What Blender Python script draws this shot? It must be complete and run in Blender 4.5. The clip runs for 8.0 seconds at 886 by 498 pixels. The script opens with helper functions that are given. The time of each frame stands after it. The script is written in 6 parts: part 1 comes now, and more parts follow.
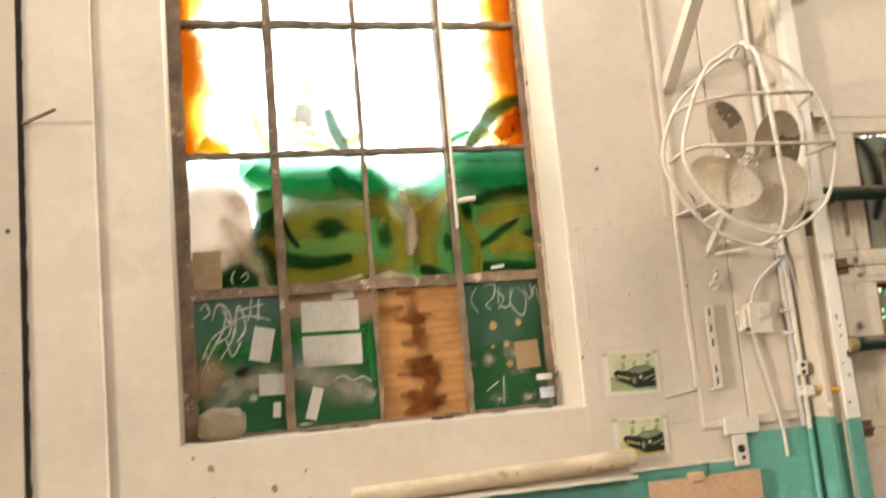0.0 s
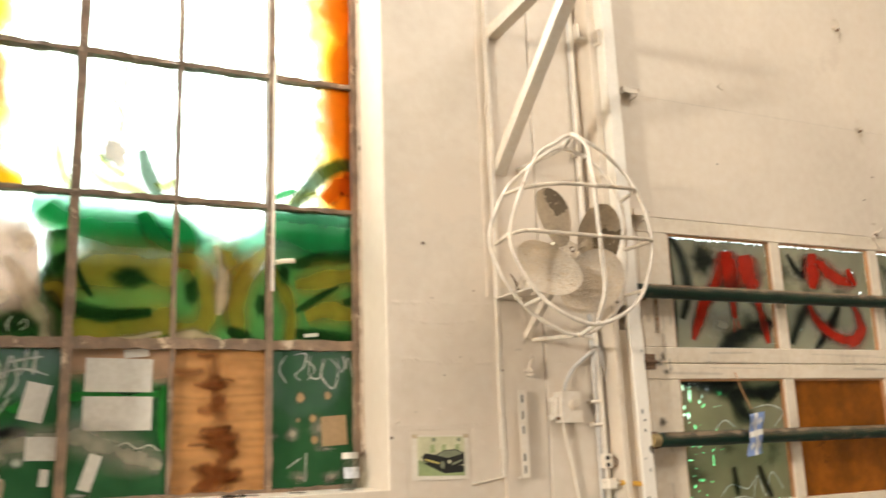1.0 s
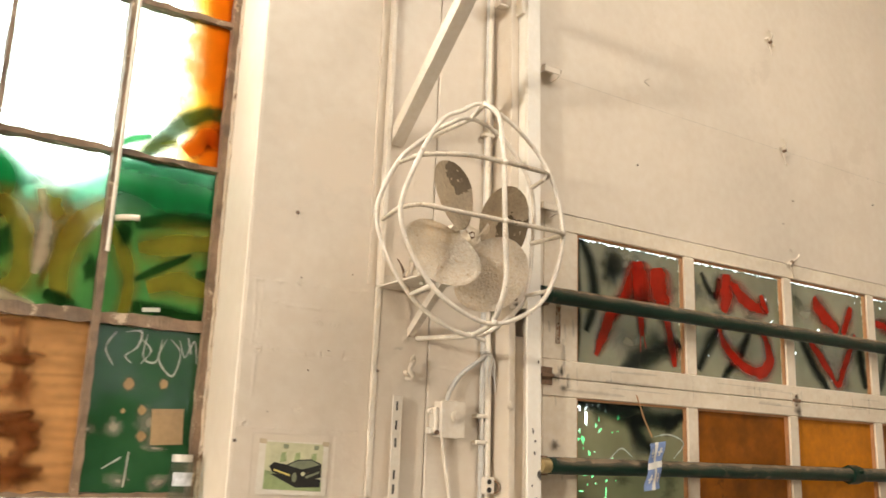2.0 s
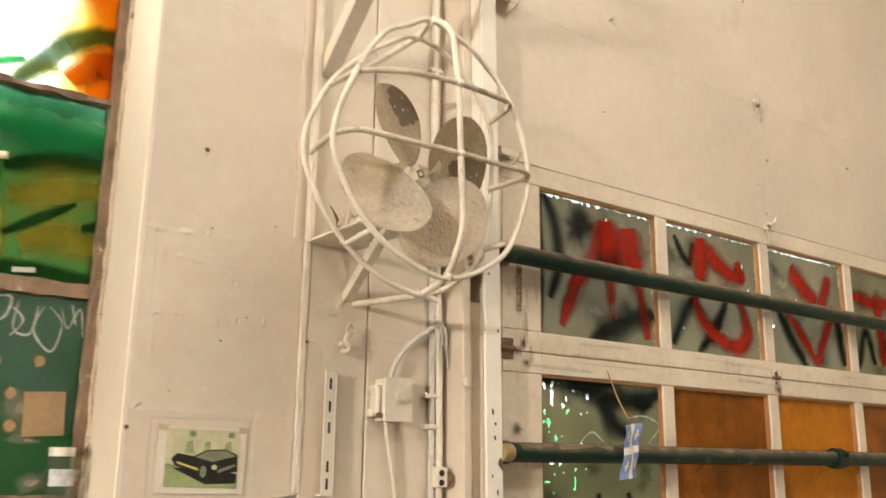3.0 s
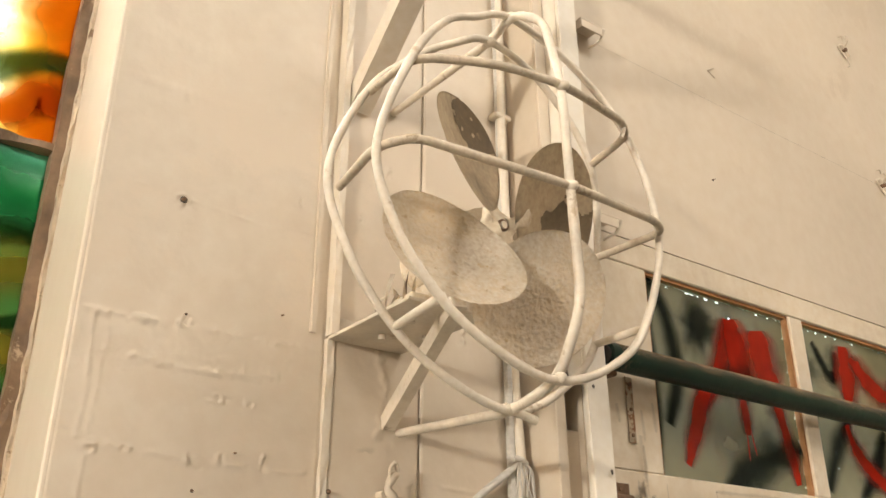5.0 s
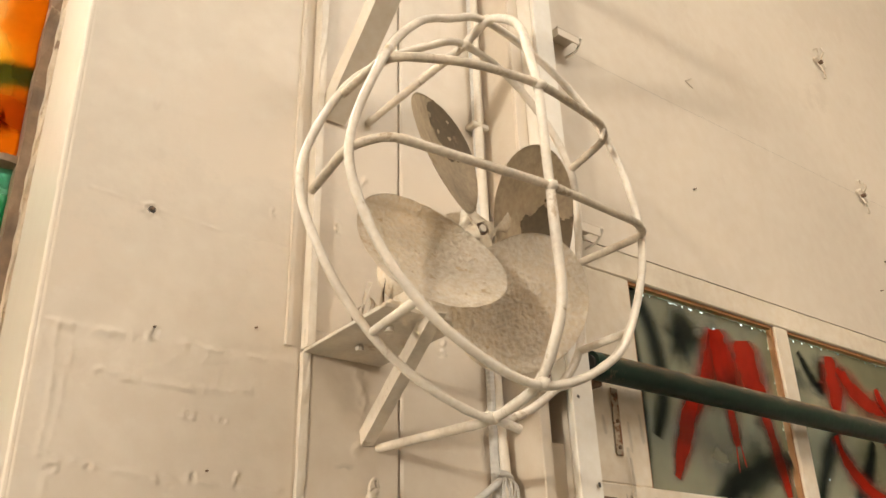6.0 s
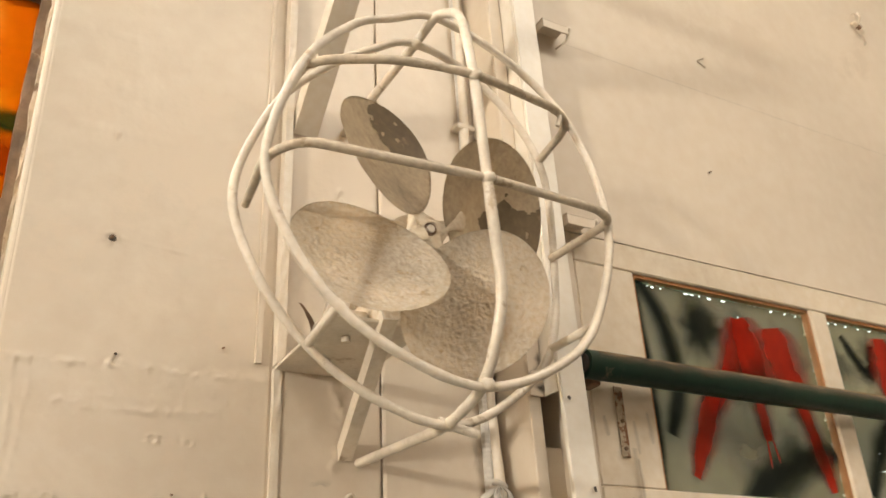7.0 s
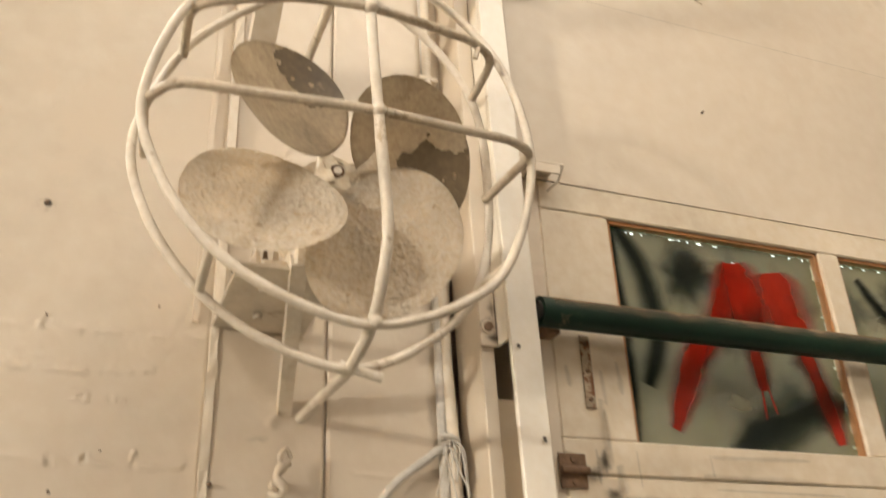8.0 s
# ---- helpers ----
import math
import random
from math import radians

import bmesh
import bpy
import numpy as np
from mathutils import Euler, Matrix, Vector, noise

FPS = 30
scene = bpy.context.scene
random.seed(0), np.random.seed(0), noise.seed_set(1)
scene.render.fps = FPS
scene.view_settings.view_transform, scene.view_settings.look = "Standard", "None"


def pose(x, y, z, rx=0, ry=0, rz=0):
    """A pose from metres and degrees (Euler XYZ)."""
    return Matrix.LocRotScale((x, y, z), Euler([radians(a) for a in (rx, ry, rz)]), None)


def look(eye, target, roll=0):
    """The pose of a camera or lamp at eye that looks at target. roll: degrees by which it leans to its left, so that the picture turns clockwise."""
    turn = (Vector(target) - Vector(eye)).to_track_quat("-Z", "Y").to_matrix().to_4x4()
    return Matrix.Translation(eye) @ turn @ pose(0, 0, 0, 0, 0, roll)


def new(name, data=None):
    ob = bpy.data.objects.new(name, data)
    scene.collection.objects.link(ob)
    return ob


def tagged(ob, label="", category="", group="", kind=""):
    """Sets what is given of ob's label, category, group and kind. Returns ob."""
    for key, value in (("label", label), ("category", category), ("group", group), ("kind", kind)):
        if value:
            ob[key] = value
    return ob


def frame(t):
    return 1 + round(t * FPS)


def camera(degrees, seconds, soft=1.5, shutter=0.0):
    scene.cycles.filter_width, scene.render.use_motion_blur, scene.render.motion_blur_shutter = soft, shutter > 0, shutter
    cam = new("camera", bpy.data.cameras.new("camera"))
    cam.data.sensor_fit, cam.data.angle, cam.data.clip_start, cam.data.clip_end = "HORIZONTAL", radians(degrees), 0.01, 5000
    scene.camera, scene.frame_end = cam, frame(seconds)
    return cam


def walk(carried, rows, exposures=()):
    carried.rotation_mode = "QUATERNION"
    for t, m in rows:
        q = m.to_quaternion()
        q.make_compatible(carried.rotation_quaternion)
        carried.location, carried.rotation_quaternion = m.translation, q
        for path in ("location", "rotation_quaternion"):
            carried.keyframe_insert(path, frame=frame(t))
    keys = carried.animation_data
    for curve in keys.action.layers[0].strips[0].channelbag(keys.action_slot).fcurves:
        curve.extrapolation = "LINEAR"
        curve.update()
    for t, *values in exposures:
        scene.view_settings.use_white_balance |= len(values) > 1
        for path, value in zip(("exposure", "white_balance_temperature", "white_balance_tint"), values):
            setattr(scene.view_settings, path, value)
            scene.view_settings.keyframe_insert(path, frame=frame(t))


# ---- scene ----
cam = camera(53.5, 8.0, shutter=0.5)
PATH = [
    (0, (0.131, 0.178, 1.589), (0.588, 2.105, 1.867), -5.1),
    (0.5, (0.114, 0.215, 1.612), (0.733, 2.076, 2.002), -4.3),
    (1, (0.179, 0.302, 1.602), (1.016, 2.07, 2.016), -1.9),
    (1.5, (0.306, 0.516, 1.583), (1.261, 2.218, 2.022), -0.1),
    (1.7, (0.367, 0.584, 1.603), (1.355, 2.269, 2.033), 1.2),
    (2.8, (0.572, 0.989, 1.541), (1.72, 2.553, 2.028), 1.2),
    (3, (0.655, 1.066, 1.544), (1.81, 2.632, 2.006), 0.8),
    (3.5, (0.856, 1.276, 1.545), (2.01, 2.844, 2.001), -1.9),
    (4, (0.943, 1.423, 1.587), (2.042, 2.964, 2.235), -2.8),
    (4.5, (0.977, 1.635, 1.612), (2.041, 3.136, 2.396), -1.6),
    (4.7, (0.974, 1.684, 1.617), (2.038, 3.181, 2.407), -0.2),
    (5.8, (0.992, 1.757, 1.609), (2.088, 3.209, 2.44), -0.9),
    (6, (1.01, 1.762, 1.599), (2.101, 3.204, 2.454), -1.5),
    (6.5, (1.072, 1.733, 1.605), (2.134, 3.192, 2.468), -2.3),
    (7, (1.217, 1.685, 1.592), (2.112, 3.234, 2.488), -3.0),
    (7.5, (1.415, 1.645, 1.588), (2.15, 3.27, 2.491), -4.9),
    (7.8, (1.497, 1.634, 1.565), (2.15, 3.288, 2.48), -3.4),
    (8, (1.487, 1.64, 1.537), (2.177, 3.294, 2.426), -2.6),
]
walk(cam, [(t, look(eye, target, roll)) for t, eye, target, roll in PATH],
     [(0.0, 0.13, 6210, 10), (1.7, 0.09, 6270, 10), (3.0, 0.02, 6380, 10), (6.0, -0.02, 6480, 10), (8.0, -0.05, 6570, 10)])

# ---- light ----
world = bpy.data.worlds.new("world")
scene.world = world
world.use_nodes = True
wn = world.node_tree.nodes
sky = wn.new("ShaderNodeTexSky")
sky.sky_type, sky.sun_disc = "NISHITA", False
sky.sun_elevation, sky.sun_rotation = radians(48), radians(-60)
world.node_tree.links.new(sky.outputs[0], wn["Background"].inputs[0])
wn["Background"].inputs[1].default_value = 0.12


def area(name, eye, target, w, h, watts, color):
    data = bpy.data.lights.new(name, "AREA")
    data.shape, data.size, data.size_y, data.energy, data.color = "RECTANGLE", w, h, watts, color
    ob = new(name, data)
    ob.matrix_world = look(eye, target)
    return ob


area("daylight_side_window", (-13.92, -3.4, 3.5), (2.0, 2.9, 2.6), 0.9, 0.8, 1600, (1.0, 0.92, 0.79))
area("daylight_small_roof_light", (-1.0, -0.4, 5.12), (1.4, 2.8, 2.0), 1.2, 0.9, 52, (1.0, 0.92, 0.79))
# added frontal fill behind the camera, no window known there
area("rear_fill_lamp", (2.2, -4.35, 3.6), (1.6, 2.9, 2.2), 3.4, 1.6, 18, (1.0, 0.90, 0.76))
area("daylight_top_of_window", (0.6, 3.32, 3.6), (0.6, 2.72, 2.6), 1.15, 0.4, 60, (1.0, 0.97, 0.92))
# added overhead fill that brightens the pier and the wall over the door
area("roof_fill_lamp", (2.7, 0.1, 5.12), (2.5, 2.0, 1.6), 2.4, 1.4, 86, (1.0, 0.90, 0.76))


# ---- materials ----
def mat(name, color, rough=0.6, metal=0.0, vary=0.12, big=1.6, fine=45.0, bump=0.15, grain=0.25, other=None, spec=0.5):
    """Paint, wood or metal with variation at two scales, relief and an optional second colour in patches."""
    m = bpy.data.materials.new(name)
    m.use_nodes = True
    nt = m.node_tree
    n, l = nt.nodes, nt.links
    bsdf = n["Principled BSDF"]
    co = n.new("ShaderNodeTexCoord")
    a, b = n.new("ShaderNodeTexNoise"), n.new("ShaderNodeTexNoise")
    a.inputs["Scale"].default_value, a.inputs["Detail"].default_value = big, 6
    b.inputs["Scale"].default_value, b.inputs["Detail"].default_value = fine, 5
    for t in (a, b):
        l.new(co.outputs["Object"], t.inputs["Vector"])
    r = n.new("ShaderNodeValToRGB")
    r.color_ramp.elements[0].position, r.color_ramp.elements[1].position = 0.3, 0.72
    r.color_ramp.elements[0].color = (*[c * (1 - vary) for c in color], 1)
    r.color_ramp.elements[1].color = (*[min(1, c * (1 + vary * 0.6)) for c in color], 1)
    l.new(a.outputs["Fac"], r.inputs["Fac"])
    mx = n.new("ShaderNodeMix")
    mx.data_type, mx.blend_type = "RGBA", "OVERLAY"
    mx.inputs["Factor"].default_value = grain
    l.new(r.outputs["Color"], mx.inputs["A"])
    l.new(b.outputs["Fac"], mx.inputs["B"])
    out = mx.outputs["Result"]
    if other:
        c = n.new("ShaderNodeTexNoise")
        c.inputs["Scale"].default_value, c.inputs["Detail"].default_value = other[1], 8
        c.inputs["Roughness"].default_value = 0.7
        l.new(co.outputs["Object"], c.inputs["Vector"])
        cr = n.new("ShaderNodeValToRGB")
        cr.color_ramp.elements[0].position, cr.color_ramp.elements[1].position = other[2], other[2] + 0.05
        l.new(c.outputs["Fac"], cr.inputs["Fac"])
        m2 = n.new("ShaderNodeMix")
        m2.data_type = "RGBA"
        l.new(cr.outputs["Color"], m2.inputs["Factor"])
        l.new(out, m2.inputs["A"])
        m2.inputs["B"].default_value = (*other[0], 1)
        out = m2.outputs["Result"]
    l.new(out, bsdf.inputs["Base Color"])
    rr = n.new("ShaderNodeMapRange")
    rr.inputs["To Min"].default_value, rr.inputs["To Max"].default_value = max(0.02, rough - 0.12), min(1, rough + 0.12)
    l.new(b.outputs["Fac"], rr.inputs["Value"])
    l.new(rr.outputs["Result"], bsdf.inputs["Roughness"])
    bsdf.inputs["Metallic"].default_value = metal
    bsdf.inputs["Specular IOR Level"].default_value = spec
    if bump:
        bp, bq = n.new("ShaderNodeBump"), n.new("ShaderNodeBump")
        bp.inputs["Strength"].default_value, bp.inputs["Distance"].default_value = bump, 0.004
        bq.inputs["Strength"].default_value, bq.inputs["Distance"].default_value = bump, 0.0015
        l.new(a.outputs["Fac"], bp.inputs["Height"])
        l.new(b.outputs["Fac"], bq.inputs["Height"])
        l.new(bp.outputs["Normal"], bq.inputs["Normal"])
        l.new(bq.outputs["Normal"], bsdf.inputs["Normal"])
    return m


WALL = (0.68, 0.59, 0.475)
M_WALL = mat("wall_paint", WALL, 0.42, vary=0.11, big=1.6, fine=26, bump=0.75, grain=0.14, other=((0.655, 0.56, 0.445), 2.3, 0.55))
M_WALL_DARK = mat("darker_wall_paint", (0.56, 0.475, 0.37), 0.5, vary=0.12, big=2.0, fine=22, bump=0.45, grain=0.12)
M_TRIM = mat("trim_paint", (0.74, 0.66, 0.545), 0.42, vary=0.08, big=5, fine=60, bump=0.4)
M_DOOR = mat("door_paint", (0.72, 0.62, 0.48), 0.5, vary=0.12, big=4, fine=50, bump=0.35, other=((0.24, 0.17, 0.11), 9, 0.68))
M_TEAL = mat("teal_paint", (0.145, 0.39, 0.305), 0.4, vary=0.22, big=2.5, fine=40, bump=0.4, other=((0.20, 0.50, 0.43), 2.6, 0.56))
# peeling paint, its base also darkened for blades turned from the light
M_BLADE_SHADE = mat("shaded_peeling_blade", (0.64, 0.54, 0.40), 0.6, vary=0.25, big=9, fine=110, bump=0.7, grain=0.4, other=((0.50, 0.40, 0.28), 14, 0.58))
M_BARE = mat("bare_blade_metal", (0.17, 0.125, 0.075), 0.5, vary=0.3, big=12, fine=90, bump=0.3, grain=0.4, other=((0.27, 0.20, 0.13), 22, 0.60))
M_RAIL = mat("green_pipe_paint", (0.005, 0.024, 0.014), 0.45, vary=0.3, big=9, fine=70, bump=0.3, spec=0.3, other=((0.10, 0.078, 0.05), 13, 0.60))
M_CAGE = mat("cage_paint", (0.72, 0.64, 0.53), 0.4, vary=0.2, big=14, fine=120, bump=0.6, other=((0.46, 0.36, 0.25), 16, 0.62))
# cage paint darkened for the level rods, their shade put into the colour
M_CAGE_DIM = mat("shaded_cage_paint", (0.56, 0.475, 0.365), 0.5, vary=0.25, big=16, fine=120, bump=0.8, grain=0.35, other=((0.36, 0.28, 0.19), 18, 0.58))
M_BLADE = mat("dusty_blade", (0.79, 0.69, 0.55), 0.55, vary=0.25, big=9, fine=150, bump=1.8, grain=0.55, other=((0.60, 0.46, 0.29), 34, 0.60))
M_STEEL = mat("window_steel", (0.24, 0.16, 0.10), 0.6, vary=0.45, big=14, fine=80, bump=0.9, other=((0.54, 0.42, 0.29), 13, 0.585))
M_PLY = mat("plywood", (0.52, 0.26, 0.08), 0.6, vary=0.2, big=3, fine=40, bump=0.2)
M_PLYO = mat("orange_plywood", (0.47, 0.165, 0.008), 0.5, vary=0.3, big=5, fine=40, bump=0.2, spec=0.15)
M_POST = mat("post_paint", (0.85, 0.79, 0.69), 0.35, vary=0.08, big=5, fine=60, bump=0.4)
M_PLYD = mat("brown_panel", (0.26, 0.08, 0.005), 0.35, vary=0.5, big=5, fine=30, bump=0.2, grain=0.4, spec=0.15, other=((0.12, 0.038, 0.004), 3, 0.58))
M_DARK = mat("dark_gap", (0.03, 0.025, 0.02), 0.9, vary=0.2, bump=0)
M_CONC = mat("concrete_floor", (0.16, 0.145, 0.125), 0.7, vary=0.2, big=1, fine=20, bump=0.3)


def paint(name, color, soft=0.35, through_light=0.5, cover=1.0, grain=60.0, rough=0.5, breakup=0.0, tint=None, harden=3.5):
    """Spray paint on glass: thin, lets some light through, feathered across the stroke (v runs from 0 to 1 across it)."""
    m = bpy.data.materials.new(name)
    m.use_nodes = True
    n, l = m.node_tree.nodes, m.node_tree.links
    out = n["Material Output"]
    n.remove(n["Principled BSDF"])
    d, t, tr = n.new("ShaderNodeBsdfDiffuse"), n.new("ShaderNodeBsdfTranslucent"), n.new("ShaderNodeBsdfTransparent")
    co = n.new("ShaderNodeTexCoord")
    nz = n.new("ShaderNodeTexNoise")
    nz.inputs["Scale"].default_value, nz.inputs["Detail"].default_value = grain, 6
    l.new(co.outputs["Object"], nz.inputs["Vector"])
    r = n.new("ShaderNodeValToRGB")
    r.color_ramp.elements[0].position, r.color_ramp.elements[1].position = 0.3, 0.7
    r.color_ramp.elements[0].color = (*[c * 0.75 for c in color], 1)
    r.color_ramp.elements[1].color = (*[min(1, c * 1.15) for c in color], 1)
    l.new(nz.outputs["Fac"], r.inputs["Fac"])
    for b in (d, t):
        l.new(r.outputs["Color"], b.inputs["Color"])
    mx = n.new("ShaderNodeMixShader")
    mx.inputs[0].default_value = through_light * 0.6
    l.new(d.outputs[0], mx.inputs[1])
    l.new(t.outputs[0], mx.inputs[2])
    if tint:
        tc, my = n.new("ShaderNodeBsdfTransparent"), n.new("ShaderNodeMixShader")
        tc.inputs[0].default_value = (*[c * 0.53 for c in tint], 1)
        my.inputs[0].default_value = 0.6
        l.new(mx.outputs[0], my.inputs[1])
        l.new(tc.outputs[0], my.inputs[2])
        mx = my
    uv = n.new("ShaderNodeUVMap")
    sep = n.new("ShaderNodeSeparateXYZ")
    l.new(uv.outputs[0], sep.inputs[0])
    edge = n.new("ShaderNodeMath")          # 1 in the middle of the stroke, 0 at its rim
    edge.operation = "PINGPONG"
    edge.inputs[1].default_value = 0.5
    l.new(sep.outputs["Y"], edge.inputs[0])
    jit = n.new("ShaderNodeMath")
    jit.operation = "MULTIPLY_ADD"
    l.new(nz.outputs["Fac"], jit.inputs[0])
    jit.inputs[1].default_value, jit.inputs[2].default_value = 0.12 + breakup, -0.06 - breakup * 0.55
    add = n.new("ShaderNodeMath")
    l.new(edge.outputs[0], add.inputs[0])
    l.new(jit.outputs[0], add.inputs[1])
    mr = n.new("ShaderNodeMapRange")
    mr.interpolation_type = "SMOOTHSTEP"
    mr.inputs["From Min"].default_value, mr.inputs["From Max"].default_value = 0.01, max(0.03, soft * 0.5)
    mr.inputs["To Max"].default_value = cover
    l.new(add.outputs[0], mr.inputs["Value"])
    cov = mr.outputs["Result"]
    if tint:                                # thin spray already dims strong light
        inv, pw, back = n.new("ShaderNodeMath"), n.new("ShaderNodeMath"), n.new("ShaderNodeMath")
        inv.operation, pw.operation, back.operation = "SUBTRACT", "POWER", "SUBTRACT"
        inv.inputs[0].default_value, back.inputs[0].default_value, pw.inputs[1].default_value = 1.0, 1.0, harden
        l.new(cov, inv.inputs[1])
        l.new(inv.outputs[0], pw.inputs[0])
        l.new(pw.outputs[0], back.inputs[1])
        cov = back.outputs[0]
    fin = n.new("ShaderNodeMixShader")
    l.new(cov, fin.inputs[0])
    l.new(tr.outputs[0], fin.inputs[1])
    l.new(mx.outputs[0], fin.inputs[2])
    l.new(fin.outputs[0], out.inputs["Surface"])
    return m


def glass(name, tint=(0.9, 0.95, 0.92), haze=0.25, haze_color=(0.6, 0.62, 0.58)):
    """A pane: clear, with a film of dirt and a glossy face."""
    m = bpy.data.materials.new(name)
    m.use_nodes = True
    n, l = m.node_tree.nodes, m.node_tree.links
    out = n["Material Output"]
    n.remove(n["Principled BSDF"])
    tr, gl, tl = n.new("ShaderNodeBsdfTransparent"), n.new("ShaderNodeBsdfGlossy"), n.new("ShaderNodeBsdfTranslucent")
    tr.inputs[0].default_value = (*tint, 1)
    gl.inputs["Roughness"].default_value = 0.06
    tl.inputs[0].default_value = (*haze_color, 1)
    nz, co = n.new("ShaderNodeTexNoise"), n.new("ShaderNodeTexCoord")
    nz.inputs["Scale"].default_value, nz.inputs["Detail"].default_value = 9, 8
    l.new(co.outputs["Object"], nz.inputs["Vector"])
    mr = n.new("ShaderNodeMapRange")
    mr.inputs["From Min"].default_value, mr.inputs["From Max"].default_value = 0.35, 0.75
    mr.inputs["To Max"].default_value = haze
    l.new(nz.outputs["Fac"], mr.inputs["Value"])
    a, b = n.new("ShaderNodeMixShader"), n.new("ShaderNodeMixShader")
    l.new(mr.outputs["Result"], a.inputs[0])
    l.new(tr.outputs[0], a.inputs[1])
    l.new(tl.outputs[0], a.inputs[2])
    b.inputs[0].default_value = 0.05
    l.new(a.outputs[0], b.inputs[1])
    l.new(gl.outputs[0], b.inputs[2])
    l.new(b.outputs[0], out.inputs["Surface"])
    return m


def glow(name, strength):
    """The bright overcast sky and blurred trees far outside."""
    m = bpy.data.materials.new(name)
    m.use_nodes = True
    n, l = m.node_tree.nodes, m.node_tree.links
    n.remove(n["Principled BSDF"])
    e = n.new("ShaderNodeEmission")
    e.inputs[1].default_value = strength
    co, sep = n.new("ShaderNodeTexCoord"), n.new("ShaderNodeSeparateXYZ")
    l.new(co.outputs["Object"], sep.inputs[0])
    nz = n.new("ShaderNodeTexNoise")
    nz.inputs["Scale"].default_value, nz.inputs["Detail"].default_value = 1.6, 5
    l.new(co.outputs["Object"], nz.inputs["Vector"])
    h = n.new("ShaderNodeMath")
    h.operation = "MULTIPLY_ADD"
    l.new(nz.outputs["Fac"], h.inputs[0])
    h.inputs[1].default_value = 5.0
    l.new(sep.outputs["Z"], h.inputs[2])
    r = n.new("ShaderNodeValToRGB")
    r.color_ramp.elements[0].position, r.color_ramp.elements[0].color = 0.46, (0.05, 0.30, 0.09, 1)
    r.color_ramp.elements[1].position, r.color_ramp.elements[1].color = 0.54, (1.0, 0.98, 0.95, 1)
    mr = n.new("ShaderNodeMapRange")
    mr.inputs["From Min"].default_value, mr.inputs["From Max"].default_value = 0, 9.5
    l.new(h.outputs[0], mr.inputs["Value"])
    l.new(mr.outputs["Result"], r.inputs["Fac"])
    l.new(r.outputs[0], e.inputs[0])
    l.new(e.outputs[0], n["Material Output"].inputs["Surface"])
    return m


M_GLASS = glass("dirty_glass")
M_SKY = glow("outside_glow", 6.0)
M_GREEN = paint("green_spray", (0.075, 0.17, 0.04), 0.8, 0.6, 0.995, 8, tint=(0.026, 0.082, 0.018))
M_DGREEN = paint("dark_green_spray", (0.03, 0.10, 0.022), 0.7, 0.4, 0.9, 12, tint=(0.014, 0.10, 0.024), harden=1.2, breakup=0.1)
M_PLAIN = paint("dark_green_coat", (0.022, 0.062, 0.022), 0.08, 0.3, 0.99, 9)
M_TGREEN = paint("bright_green_spray", (0.02, 0.33, 0.10), 1.0, 0.7, 0.74, 10, tint=(0.03, 0.36, 0.07), breakup=0.12)
M_YELLOW = paint("yellow_spray", (0.60, 0.45, 0.06), 1.0, 0.5, 0.9, 8, tint=(0.46, 0.34, 0.014), harden=1.3, breakup=0.12)
M_YELLOW_SOFT = paint("yellow_haze", (0.60, 0.38, 0.03), 1.0, 0.5, 0.85, 8, tint=(0.75, 0.45, 0.02), harden=1.6)
M_CREAM = paint("cream_smear", (0.62, 0.49, 0.33), 1.0, 0.6, 0.75, 14, breakup=0.3)
M_SWOOSH = paint("grey_haze", (0.42, 0.37, 0.29), 1.0, 0.15, 0.6, 25, breakup=0.15)
M_PINK = paint("pink_smear", (0.60, 0.40, 0.28), 0.8, 0.45, 0.97, 9, tint=(0.46, 0.32, 0.25))
M_TANBAND = paint("tan_smear", (0.50, 0.30, 0.18), 0.8, 0.25, 0.85, 12)
M_ORANGE = paint("orange_spray", (0.60, 0.13, 0.008), 1.0, 0.7, 0.88, 9, tint=(1.0, 0.27, 0.006), breakup=0.3)
M_AMBER = paint("amber_spray", (0.80, 0.42, 0.01), 1.0, 0.7, 0.8, 9, tint=(1.0, 0.62, 0.006), breakup=0.25)
M_REDSPRAY = paint("red_spray", (0.32, 0.020, 0.009), 0.85, 0.12, 0.92, 15, breakup=0.22)
M_BLACKSPRAY = paint("black_spray", (0.010, 0.012, 0.010), 0.9, 0.1, 0.9, 14, breakup=0.15)
M_GREYSPRAY = paint("grey_film", (0.19, 0.163, 0.092), 0.03, 0.25, 0.99, 5)
M_PALE = paint("pale_haze", (0.36, 0.32, 0.22), 1.0, 0.2, 0.6, 12)
M_WHITEMARK = paint("white_marker", (0.58, 0.57, 0.48), 0.9, 0.2, 0.72, 40, breakup=0.25)
M_TAN = paint("tan_dab", (0.42, 0.28, 0.14), 0.5, 0.2, 0.9, 25)
M_YGREEN = paint("lime_spray", (0.35, 0.40, 0.03), 1.0, 0.5, 0.72, 14, tint=(0.42, 0.50, 0.01), breakup=0.3, harden=1.6)
M_MINT = paint("mint_haze", (0.35, 0.62, 0.45), 1.0, 0.5, 0.95, 10, tint=(0.16, 0.62, 0.36), harden=1.5)
M_RUSTTRIM = mat("flaking_putty", (0.60, 0.49, 0.36), 0.6, vary=0.3, big=14, fine=80, bump=0.9, other=((0.17, 0.10, 0.055), 15, 0.59))
M_SMOKE = paint("smoky_haze", (0.02, 0.022, 0.014), 1.0, 0.05, 0.5, 9, breakup=0.5)
M_DUST = paint("dusty_worn_top", (0.25, 0.195, 0.13), 0.9, 0.0, 0.75, 30, breakup=0.3)
